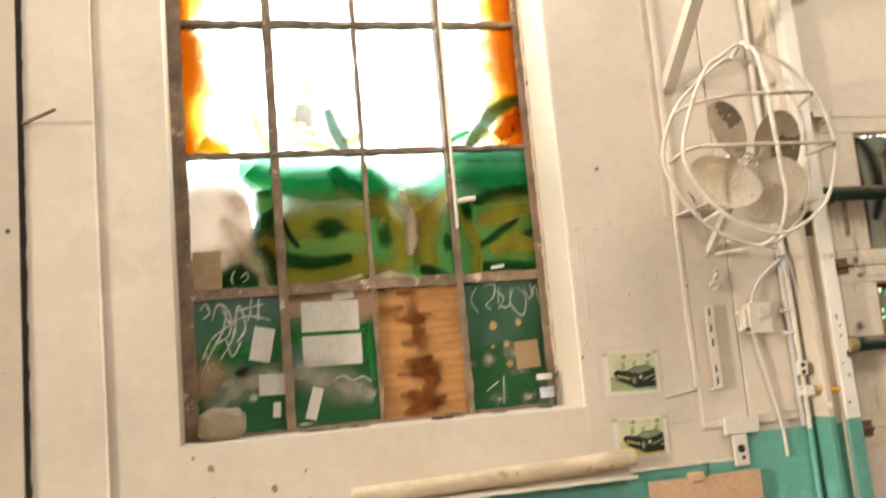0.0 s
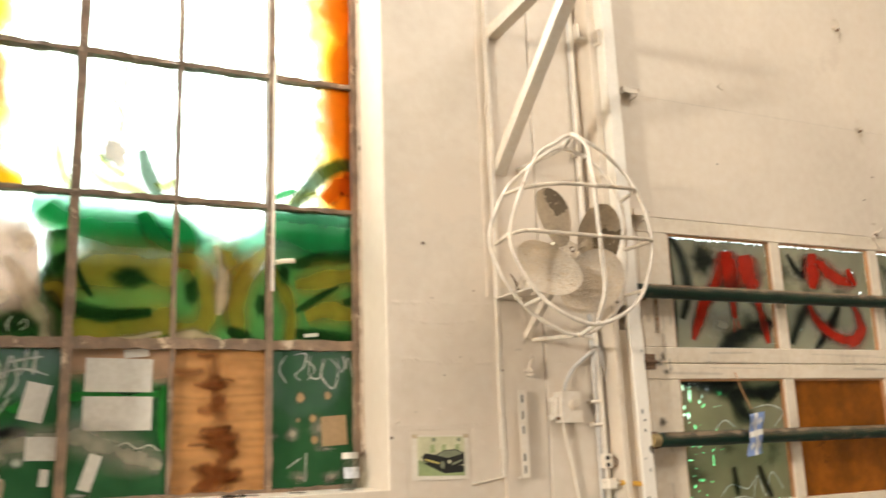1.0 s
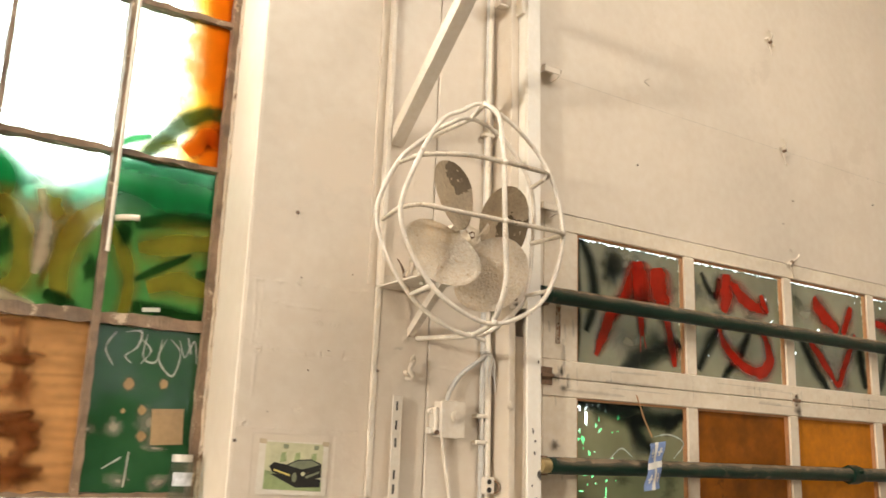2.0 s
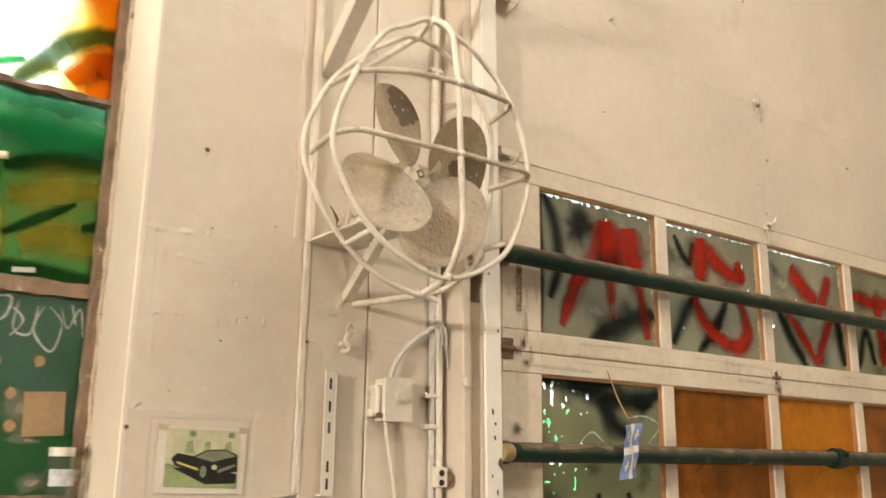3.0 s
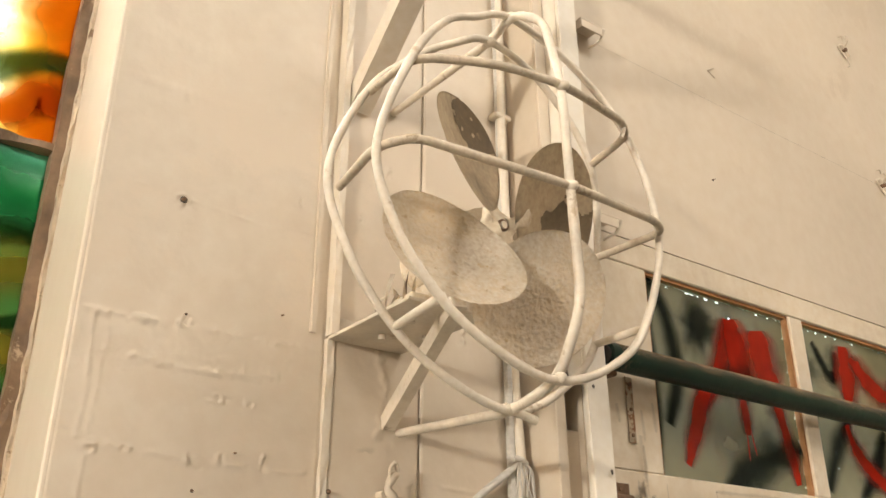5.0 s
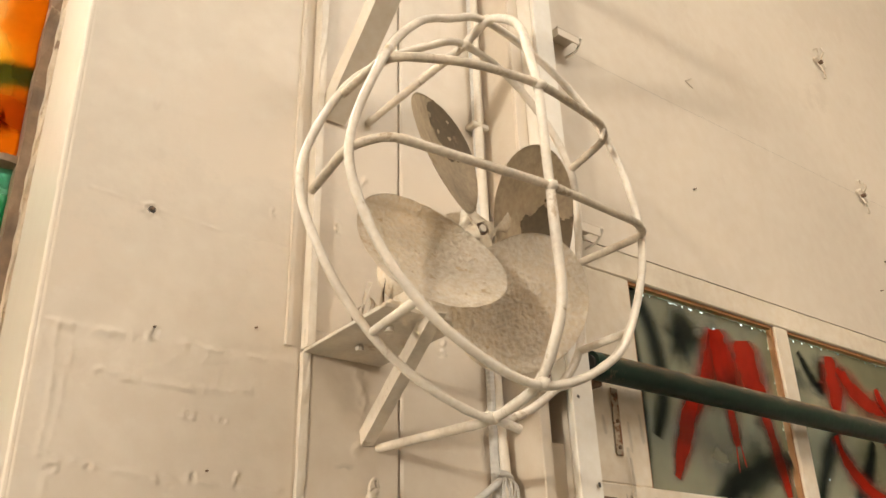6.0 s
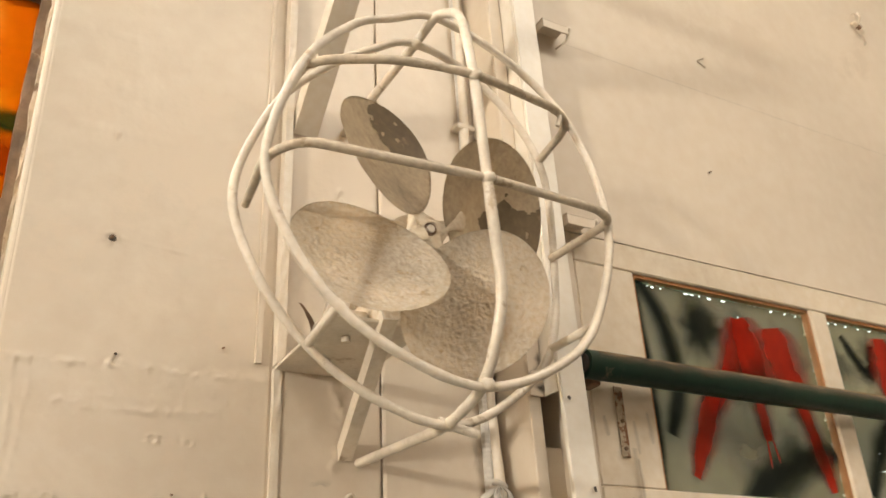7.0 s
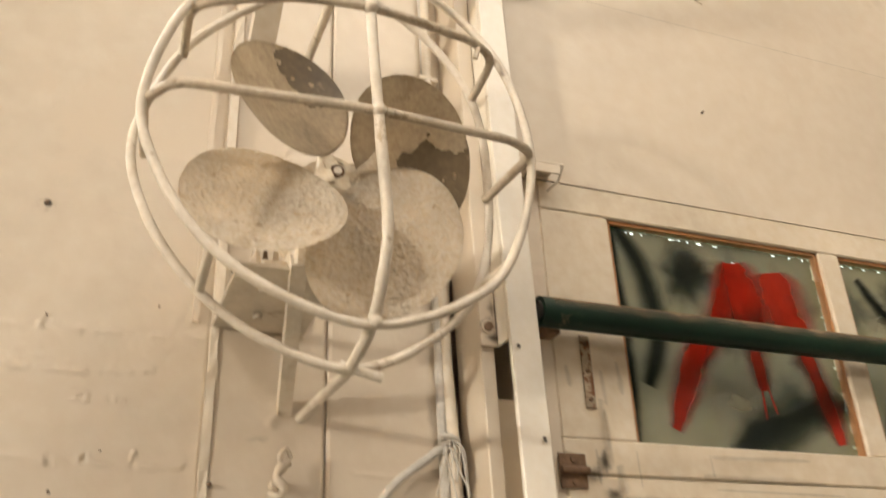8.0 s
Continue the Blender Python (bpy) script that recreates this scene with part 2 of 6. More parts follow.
M_SPIDER = mat("spider_paint", (0.68, 0.58, 0.44), 0.55, vary=0.2, big=20, fine=140, bump=0.6, grain=0.4)
M_GRAIN = paint("wood_streak", (0.30, 0.115, 0.03), 1.0, 0.0, 0.2, 18, breakup=0.5)
M_GRIME = paint("grime", (0.12, 0.082, 0.05), 1.0, 0.0, 0.22, 35, breakup=0.4)
M_GRIMED = paint("dark_grime", (0.05, 0.033, 0.02), 1.0, 0.0, 0.75, 45, breakup=0.35)
M_PAPER = mat("paper", (0.60, 0.57, 0.50), 0.8, vary=0.12, big=8, fine=60, bump=0.1)
M_STAIN = paint("brown_stain", (0.21, 0.065, 0.018), 1.0, 0.0, 0.6, 14, breakup=0.3)
M_TAPE = mat("brown_tape", (0.36, 0.24, 0.12), 0.5, vary=0.15, big=20, fine=60, bump=0.2)
M_CARD = mat("cardboard", (0.58, 0.37, 0.22), 0.8, vary=0.1, big=6, fine=60, bump=0.15)
M_TUBE = mat("rolled_paper", (0.60, 0.48, 0.32), 0.7, vary=0.3, big=6, fine=40, bump=0.3, other=((0.36, 0.235, 0.12), 7, 0.60))
M_RUST = mat("rusty_iron", (0.20, 0.12, 0.07), 0.75, vary=0.4, big=30, fine=120, bump=0.6)
M_RAW = mat("raw_wood_edge", (0.42, 0.20, 0.08), 0.6, vary=0.2, big=10, fine=60, bump=0.2)
M_BRASS = mat("dull_brass", (0.45, 0.34, 0.16), 0.45, 0.6, vary=0.2, big=20, fine=80, bump=0.3)
M_YELL = mat("yellow_plastic", (0.75, 0.42, 0.06), 0.35, vary=0.1, big=20, fine=60, bump=0.1)
M_BLUE = mat("faded_blue_cloth", (0.20, 0.27, 0.48), 0.85, vary=0.12, big=20, fine=150, bump=0.3)
M_CLOTH = mat("white_cloth", (0.70, 0.67, 0.60), 0.85, vary=0.08, big=20, fine=150, bump=0.3)
M_PRINT = mat("print_margin", (0.72, 0.66, 0.55), 0.5, vary=0.1, big=10, fine=60, bump=0.1)
M_PHOTO = mat("photo_paper", (0.62, 0.60, 0.38), 0.35, vary=0.15, big=14, fine=60, bump=0.05)
M_PHOTOG = mat("photo_grass", (0.36, 0.43, 0.20), 0.35, vary=0.3, big=18, fine=60, bump=0.05)
M_PHOTOY = mat("photo_yellow", (0.66, 0.55, 0.16), 0.35, vary=0.1, big=18, fine=60, bump=0.05)
M_INK = mat("photo_black", (0.02, 0.02, 0.018), 0.35, vary=0.2, bump=0.05)
M_INKG = mat("photo_grey", (0.25, 0.27, 0.17), 0.35, vary=0.3, big=30, bump=0.05)
M_WIRE = mat("grey_cable", (0.58, 0.55, 0.50), 0.5, vary=0.12, big=20, fine=100, bump=0.3)
M_CREAM_SOLID = mat("dusty_plastic", (0.30, 0.235, 0.15), 0.35, vary=0.2, big=14, fine=50, bump=0.4)
M_CHIP = mat("bare_chip", (0.10, 0.085, 0.07), 0.7, vary=0.3, big=30, bump=0.2)
M_DARKP = mat("dark_hole", (0.03, 0.026, 0.022), 0.8, vary=0.2, bump=0)
M_SLOT = mat("rusty_slot", (0.45, 0.36, 0.25), 0.7, vary=0.3, big=25, fine=80, bump=0.4, other=((0.20, 0.09, 0.04), 60, 0.5))
M_LEAF = paint("leaf_green_coat", (0.03, 0.20, 0.035), 0.9, 0.5, 0.95, 12)
M_LID = mat("jar_lid", (0.66, 0.62, 0.55), 0.4, vary=0.1, big=30, fine=80, bump=0.2)
M_LABEL = mat("jar_paper_label", (0.50, 0.52, 0.55), 0.7, vary=0.3, big=60, fine=150, bump=0.1)
M_JAR = glass("jar_glass", (0.80, 0.86, 0.84), 0.35, (0.6, 0.62, 0.6))


# ---- builders ----
def box(bm, lo, hi, bevel=0.0, seg=1):
    v = bmesh.ops.create_cube(bm, size=1.0, matrix=Matrix.Translation([(a + b) / 2 for a, b in zip(lo, hi)]) @ Matrix.Diagonal((*[abs(b - a) for a, b in zip(lo, hi)], 1)))["verts"]
    if bevel:
        bmesh.ops.bevel(bm, geom=list({e for x in v for e in x.link_edges}), offset=bevel, segments=seg, affect="EDGES", profile=0.5)


def part(name, bm, material, parent=None, label="", smooth=False):
    me = bpy.data.meshes.new(name)
    if smooth:
        for f in bm.faces:
            f.smooth = True
    bm.to_mesh(me)
    bm.free()
    me.materials.append(material)
    ob = new(name, me)
    if parent:
        ob.parent = parent
    if label:
        tagged(ob, label)
    return ob


def block(name, lo, hi, material, parent=None, bevel=0.0, label="", seg=1):
    bm = bmesh.new()
    box(bm, lo, hi, bevel, seg)
    return part(name, bm, material, parent, label)


def thing(name, label, category, group="", kind=""):
    return tagged(new(name), label, category, group, kind)


def rounded(nodes, r, closed=False, steps=6):
    """A polyline through corner nodes, each corner rounded with radius about r."""
    nodes = [Vector(p) for p in nodes]
    out = []
    count = len(nodes)
    for i, p in enumerate(nodes):
        if not closed and i in (0, count - 1):
            out.append(p)
            continue
        a, b = nodes[i - 1], nodes[(i + 1) % count]
        da, db = (a - p), (b - p)
        d = min(r, da.length * 0.45, db.length * 0.45)
        s, e = p + da.normalized() * d, p + db.normalized() * d
        for k in range(steps + 1):
            t = k / steps
            out.append(s * (1 - t) ** 2 + p * 2 * t * (1 - t) + e * t * t)
    return out


def tube(bm, path, radius, sides=10, closed=False, caps=True, wob=0.0):
    path = [Vector(p) for p in path]
    count = len(path)
    rings = []
    up = None
    for i, p in enumerate(path):
        a = path[i - 1] if (i or closed) else p
        b = path[(i + 1) % count] if (i < count - 1 or closed) else p
        d = (b - a).normalized()
        if up is None:
            up = d.orthogonal().normalized()
        up = (up - d * up.dot(d)).normalized()
        side = d.cross(up)
        r = radius * (1 + wob * noise.noise(p * 60))
        rings.append([bm.verts.new(p + (up * math.cos(q) + side * math.sin(q)) * r) for q in [2 * math.pi * k / sides for k in range(sides)]])
    for i in range(count if closed else count - 1):
        a, b = rings[i], rings[(i + 1) % count]
        best = 0
        if closed and i == count - 1:
            best = min(range(sides), key=lambda o: (a[0].co - b[o].co).length)
        for k in range(sides):
            bm.faces.new((a[k], a[(k + 1) % sides], b[(k + 1 + best) % sides], b[(k + best) % sides]))
    if caps and not closed:
        for end in (rings[0][::-1], rings[-1]):
            bm.faces.new([bm.verts.new(v.co) for v in end])


def rod(name, nodes, radius, material, parent=None, label="", r=0.03, closed=False, sides=10, wob=0.0, steps=6):
    bm = bmesh.new()
    tube(bm, rounded(nodes, r, closed, steps), radius, sides, closed, wob=wob)
    bmesh.ops.recalc_face_normals(bm, faces=bm.faces)
    return part(name, bm, material, parent, label, smooth=True)


# ---- the room ----
FRONT, GLASS, DOORY = 2.99, 3.26, 2.89
WX = [-0.035 + 0.3145 * i for i in range(5)]          # window bars across
WZ = [1.435 + 0.484 * i for i in range(6)]            # window bars up
REV = 1.235
TOP = 5.2
LEFTX, RIGHTX, BACKY = -14.0, 7.0, -4.4

floor = tagged(block("floor", (LEFTX - 0.3, BACKY - 0.3, -0.1), (RIGHTX + 0.3, 3.5, 0), M_CONC), "worn grey concrete workshop floor", "floor", kind="structure")
bm = bmesh.new()
HOLES = ((-1.9, -0.1, -1.2, 0.4), (1.35, 4.05, -0.75, 0.95))     # openings for the two overhead lamps, ceiling unseen
xs = [LEFTX - 0.3] + [v for h in HOLES for v in h[:2]] + [RIGHTX + 0.3]
for a, b in zip(xs[::2], xs[1::2]):
    box(bm, (a, BACKY - 0.3, TOP), (b, 3.5, TOP + 0.1))
for x0, x1, y0, y1 in HOLES:
    box(bm, (x0, BACKY - 0.3, TOP), (x1, y0, TOP + 0.1))
    box(bm, (x0, y1, TOP), (x1, 3.5, TOP + 0.1))
ceiling = tagged(part("ceiling", bm, M_WALL), "plain cream painted ceiling with two lamp openings", "ceiling", kind="structure")


def wall(name, boxes, label, material=M_WALL, bevel=0.0):
    bm = bmesh.new()
    for lo, hi in boxes:
        box(bm, lo, hi, bevel, 3)
    return tagged(part(name, bm, material), label, "wall", kind="structure")


wall("wall_front", [((-0.485, FRONT, 0), (2.06, 3.40, WZ[0])), ((-0.485, FRONT, WZ[0]), (WX[0] - 0.03, 3.40, TOP)),
                    ((WX[0] - 0.03, FRONT, WZ[5]), (REV, 3.40, TOP))], "cream painted plaster wall round the window, scuffed")
wall("wall_pier", [((REV, FRONT, WZ[0] - 0.006), (2.06, 3.395, TOP))], "cream painted plaster pier between window and door", bevel=0.006)
wall("wall_over_door", [((2.15, DOORY, 2.386), (RIGHTX, 2.945, TOP))], "cream painted boarded wall above the sectional door")
wall("wall_recess", [((2.06, 3.16, 0), (2.25, 3.40, TOP))], "shaded back of the gap beside the door post")
wall("wall_jamb", [((2.1405, 2.893, 0), (2.2045, 3.16, 2.385)), ((2.1405, 2.946, 2.385), (2.2045, 3.16, TOP))], "cream painted jamb behind the door post")
wall("wall_far_left", [((LEFTX, 2.975, 0), (-0.497, 3.4, TOP))], "cream painted wall panel beside a ragged crack", M_WALL_DARK)
wall("wall_crack_back", [((-0.50, 3.05, 0), (-0.48, 3.4, TOP))], "dark ragged crack between wall panels", M_DARK)
wall("wall_left", [((LEFTX - 0.2, BACKY, 0), (LEFTX, 3.4, 3.05)), ((LEFTX - 0.2, BACKY, 3.95), (LEFTX, 3.4, TOP)),
                   ((LEFTX - 0.2, BACKY, 3.05), (LEFTX, -3.9, 3.95)), ((LEFTX - 0.2, -2.9, 3.05), (LEFTX, 3.4, 3.95))], "plain cream painted side wall")
wall("wall_back", [((LEFTX, BACKY - 0.2, 0), (RIGHTX, BACKY, 2.75)), ((LEFTX, BACKY - 0.2, 4.45), (RIGHTX, BACKY, TOP)),
                   ((LEFTX, BACKY - 0.2, 2.75), (0.45, BACKY, 4.45)), ((3.95, BACKY - 0.2, 2.75), (RIGHTX, BACKY, 4.45))], "plain cream painted back wall")
# unseen closing wall, darker so that it bounces less light
wall("wall_right", [((RIGHTX, BACKY, 0), (RIGHTX + 0.2, 3.4, TOP))], "plain cream painted side wall", M_WALL_DARK)

# ---- outside ----
bm = bmesh.new()
box(bm, (-14, 11.9, -1.5), (20, 12.0, 14))
tagged(part("backdrop", bm, M_SKY), "bright overcast sky over blurred green trees outside", "backdrop", kind="structure")
tagged(block("ground", (-60, 3.4, -0.15), (60, 60, -0.05), M_CONC), "grey paved ground outside the workshop", "ground", kind="structure")


def rough_bar(name, lo, hi, axis, material, parent, amp=0.003, steps=40, label=""):
    """A bar with lumpy old putty and paint along it."""
    bm = bmesh.new()
    others = [a for a in range(3) if a != axis]
    rings = []
    for i in range(steps + 1):
        t = i / steps
        ring = []
        for u, v in ((0, 0), (0.5, -0.0), (1, 0), (1, 1), (0, 1)):
            p = [0.0, 0.0, 0.0]
            p[axis] = lo[axis] + (hi[axis] - lo[axis]) * t
            p[others[0]] = lo[others[0]] + (hi[others[0]] - lo[others[0]]) * u
            p[others[1]] = lo[others[1]] + (hi[others[1]] - lo[others[1]]) * v
            q = Vector(p)
            q += Vector((noise.noise(q * 23 + Vector((u * 9, v * 7, 3))), noise.noise(q * 31 + Vector((5, u * 8, v * 4))), noise.noise(q * 27 + Vector((v * 3, 1, u * 6))))) * amp
            ring.append(bm.verts.new(q))
        rings.append(ring)
    for a, b in zip(rings, rings[1:]):
        for k in range(5):
            bm.faces.new((a[k], a[(k + 1) % 5], b[(k + 1) % 5], b[k]))
    bm.faces.new(rings[0][::-1])
    bm.faces.new(rings[-1])
    bmesh.ops.recalc_face_normals(bm, faces=bm.faces)
    return part(name, bm, material, parent, label)


def smooth_path(pts, n=10):
    """Catmull-Rom through 2D points."""
    pts = [Vector((*p, 0)) if len(p) == 2 else Vector(p) for p in pts]
    out = []
    for i in range(len(pts) - 1):
        p0, p1, p2, p3 = pts[max(0, i - 1)], pts[i], pts[i + 1], pts[min(len(pts) - 1, i + 2)]
        for k in range(n):
            t = k / n
            out.append(0.5 * ((2 * p1) + (p2 - p0) * t + (2 * p0 - 5 * p1 + 4 * p2 - p3) * t * t + (3 * p1 - p0 - 3 * p2 + p3) * t ** 3))
    out.append(pts[-1])
    return out


class Face:
    """An upright rectangle on which flat marks are laid: fractions run across from the left and down from the top."""

    def __init__(self, x0, x1, z0, z1, y, parent):
        self.x0, self.x1, self.z0, self.z1, self.y, self.parent = x0, x1, z0, z1, y, parent
        self.lift = 0.0

    def at(self, u, v):
        return (self.x0 + (self.x1 - self.x0) * u, self.z1 - (self.z1 - self.z0) * v)

    def clip(self, bm):
        """Cuts what reaches past the rectangle."""
        for co, no in (((self.x0, 0, 0), (-1, 0, 0)), ((self.x1, 0, 0), (1, 0, 0)), ((0, 0, self.z0), (0, 0, -1)), ((0, 0, self.z1), (0, 0, 1))):
            bmesh.ops.bisect_plane(bm, geom=bm.verts[:] + bm.edges[:] + bm.faces[:], plane_co=co, plane_no=no, clear_outer=True)

    def layer(self):
        self.lift += 0.0004
        return self.y - self.lift

    def stroke(self, name, pts, width, material, label=""):
        y = self.layer()
        path = smooth_path([self.at(*p) for p in pts], 8)
        bm = bmesh.new()
        uv = bm.loops.layers.uv.new("UVMap")
        rows = []
        for i, p in enumerate(path):
            d = (path[min(i + 1, len(path) - 1)] - path[max(i - 1, 0)]).normalized()
            s = Vector((-d.y, d.x, 0))
            t = i / (len(path) - 1)
            w = width * (0.55 + 0.45 * min(1, 6 * t, 6 * (1 - t)) + 0.12 * math.sin(9 * t + len(pts)))
            rows.append([(bm.verts.new(((p + s * w * k).x, y, (p + s * w * k).y)), 0.5 + 0.5 * k) for k in (-1, 0, 1)])
        for a, b in zip(rows, rows[1:]):
            for k in range(2):
                quad = (a[k], a[k + 1], b[k + 1], b[k])
                f = bm.faces.new([q[0] for q in quad])
                for lo, q in zip(f.loops, quad):
                    lo[uv].uv = (0.5, q[1])
        self.clip(bm)
        return part(name, bm, material, self.parent, label)

    def blob(self, name, c, ru, rv, material, turn=0.0, jag=0.08, corners=28, power=2.0, label=""):
        """A filled patch: round (power 2) to nearly square (power 8)."""
        y = self.layer()
        bm = bmesh.new()
        uv = bm.loops.layers.uv.new("UVMap")
        cx, cz = self.at(*c)
        mid = bm.verts.new((cx, y, cz))
        ring = []
        for k in range(corners):
            a = 2 * math.pi * k / corners
            ca, sa = math.cos(a), math.sin(a)
            r = (abs(ca) ** power + abs(sa) ** power) ** (-1 / power)
            r *= 1 + jag * noise.noise(Vector((ca * 2 + cx * 7, sa * 2 + cz * 5, 1.7)))
            px, pz = ca * r * ru, sa * r * rv
            ring.append(bm.verts.new((cx + px * math.cos(turn) - pz * math.sin(turn), y, cz + px * math.sin(turn) + pz * math.cos(turn))))
        for k in range(corners):
            f = bm.faces.new((mid, ring[k], ring[(k + 1) % corners]))
            for lo, v in zip(f.loops, (0.5, 0.0, 0.0)):
                lo[uv].uv = (0.5, v)
        self.clip(bm)
        return part(name, bm, material, self.parent, label)

    def film(self, name, material, edge, gaps, nu=104, nv=90):
        """A worn paint film over the whole pane: ragged along its rim, with gaps where gaps(u, v) is high."""
        y = self.layer()
        bm = bmesh.new()
        uv = bm.loops.layers.uv.new("UVMap")
        vs = {}
        for i in range(nu + 1):
            for j in range(nv + 1):
                x, z = self.at(i / nu, j / nv)
                k = Vector((x * 150, z * 150, 2.0))
                vs[i, j] = bm.verts.new((x + 0.003 * noise.noise(k), y, z + 0.003 * noise.noise(k + Vector((9, 3, 1)))))
        for i in range(nu):
            for j in range(nv):
                u, v = (i + 0.5) / nu, (j + 0.5) / nv
                x, z = self.at(u, v)
                rim = min(u - edge[0], 1 - edge[1] - u, v - edge[2], 1 - edge[3] - v)
                if rim + 0.025 * noise.noise(Vector((x * 90, z * 90, 0))) < 0 or noise.noise(Vector((x * 70, z * 55, 5))) * 0.5 + 0.5 < gaps(u, v):
                    continue
                f = bm.faces.new((vs[i, j], vs[i + 1, j], vs[i + 1, j + 1], vs[i, j + 1]))
                for lo in f.loops:
                    lo[uv].uv = (0.5, 0.5)
        bmesh.ops.delete(bm, geom=[v for v in bm.verts if not v.link_faces], context="VERTS")
        self.clip(bm)
        return part(name, bm, material, self.parent)

    def sheet(self, name, c, w, h, material, turn=0.0, label="", thick=0.0006):
        y = self.layer()
        bm = bmesh.new()
        cx, cz = self.at(*c)
        box(bm, (-w / 2, -thick / 2, -h / 2), (w / 2, thick / 2, h / 2))
        bm.transform(Matrix.Translation((cx, y - 0.001, cz)) @ Matrix.Rotation(turn, 4, "Y"))
        self.lift += 0.001
        return part(name, bm, material, self.parent, label)


# ---- window ----
window = thing("window_1", "steel factory window with graffiti on its panes", "window", kind="structure")
for i, x in enumerate(WX):
    w = (0.015, 0.015, 0.007, 0.010, 0.013)[i]
    front = (0.025, 0.04, 0.018, 0.035, 0.03)[i]
    rough_bar("window_bar", (x - w, GLASS - front, WZ[0]), (x + w, GLASS + 0.02, WZ[5]), 2, M_STEEL, window, 0.004, 90)
for j, z in enumerate(WZ):
    h = (0.012, 0.017, 0.008, 0.008, 0.008, 0.02)[j]
    rough_bar("window_bar", (WX[0], GLASS - 0.022, z - h), (WX[4], GLASS + 0.018, z + h), 0, M_STEEL, window, 0.0065, 110)
rough_bar("window_trim", (WX[0] - 0.034, GLASS - 0.03, WZ[0]), (WX[0] - 0.012, GLASS + 0.01, WZ[5]), 2, M_STEEL, window, 0.003, 90)
rough_bar("window_trim", (WX[4] + 0.006, GLASS - 0.05, WZ[0]), (REV + 0.004, GLASS + 0.01, WZ[5]), 2, M_RUSTTRIM, window, 0.006, 160, "flaking cream putty over rust")
panes = {}
for j in range(5):
    for i in range(4):
        lo, hi = (WX[i] + 0.004, GLASS + 0.002, WZ[j] + 0.004), (WX[i + 1] - 0.004, GLASS + 0.006, WZ[j + 1] - 0.004)
        ply = (i, j) == (2, 0)
        p = block("board" if ply else "pane", lo, hi, M_PLY if ply else M_GLASS, window, 0, "stained plywood board" if ply else "")
        panes[i, j] = Face(lo[0], hi[0], lo[2], hi[2], lo[1] - 0.0005, p)
rod("window_handle", [(0.925, 3.225, 2.20), (0.95, 3.215, 2.205), (0.985, 3.20, 2.205)], 0.009, M_DOOR, window, "worn cream painted knob", r=0.01)
rod("window_stay", [(0.912, 3.215, 2.10), (0.915, 3.205, 2.93)], 0.006, M_TRIM, window)

# top rows: clear glass, orange spray at both sides
for j in (2, 3, 4):
    f = panes[0, j]
    f.stroke("amber_paint", [(0.05, -0.1), (-0.02, 0.4), (0.09, 0.7), (-0.04, 1.1)], 0.15, M_AMBER)
    f.stroke("orange_paint", [(0.0, -0.1), (0.06, 0.3), (-0.03, 0.6), (0.02, 1.1)], 0.085, M_ORANGE)
    f = panes[3, j]
    f.stroke("amber_paint", [(0.92, -0.1), (1.0, 0.3), (0.90, 0.65), (1.0, 1.1)], 0.235, M_AMBER)
    f.stroke("orange_paint", [(1.02, -0.1), (0.93, 0.3), (1.05, 0.6), (0.94, 1.1)], 0.14, M_ORANGE)
f = panes[3, 2]
f.stroke("orange_paint", [(0.65, 0.92), (0.85, 0.78), (1.0, 0.84)], 0.06, M_ORANGE)
f.stroke("green_leaf", [(0.25, 1.0), (0.55, 0.76), (0.8, 0.64), (1.05, 0.62)], 0.042, M_DGREEN)
f.stroke("lime_leaf", [(0.12, 1.02), (0.32, 0.92), (0.55, 0.86)], 0.05, M_YGREEN)
f.stroke("green_leaf", [(0.0, 0.96), (0.14, 0.9), (0.3, 0.86)], 0.02, M_TGREEN)
f = panes[1, 2]
f.blob("tan_dab", (0.36, 0.70), 0.05, 0.07, M_TAN, 0.4, 0.5)
f.stroke("lime_leaf", [(0.12, 0.84), (0.3, 0.92), (0.55, 0.95), (0.7, 0.98)], 0.05, M_YGREEN)
f.stroke("lime_leaf", [(0.2, 0.72), (0.3, 0.8), (0.48, 0.86)], 0.028, M_YGREEN)
f.stroke("green_leaf", [(0.63, 0.66), (0.71, 0.84), (0.84, 1.02)], 0.036, M_DGREEN)
f.stroke("lime_leaf", [(0.78, 0.9), (0.9, 0.92), (1.0, 0.86)], 0.035, M_YGREEN)
f.stroke("lime_drip", [(0.43, 0.03), (0.44, 0.16), (0.43, 0.3)], 0.022, M_YGREEN)
f.stroke("lime_leaf", [(0.3, 0.3), (0.42, 0.42), (0.4, 0.58)], 0.022, M_YGREEN)
f = panes[0, 2]
f.stroke("lime_leaf", [(0.8, 0.62), (0.86, 0.84), (0.99, 1.0)], 0.03, M_YGREEN)
f.stroke("amber_paint", [(0.2, 0.9), (0.5, 1.0)], 0.05, M_AMBER)

# third row: yellow letters, green between them, fading to clear at the top
f = panes[0, 1]
f.stroke("mint_haze", [(0.6, 0.1), (0.9, 0.12), (1.3, 0.14)], 0.10, M_MINT)
f.stroke("green_ground", [(-0.3, 1.0), (0.5, 1.0), (0.95, 0.75), (1.3, 0.5)], 0.14, M_GREEN)
f.stroke("green_ground", [(0.9, 0.25), (1.0, 0.6), (0.95, 1.0)], 0.10, M_GREEN)
f.stroke("bright_green", [(0.72, 0.1), (0.9, 0.2), (1.2, 0.2)], 0.075, M_TGREEN)
f.stroke("pink_ground", [(-0.3, 0.52), (0.3, 0.54), (0.72, 0.52)], 0.235, M_PINK)
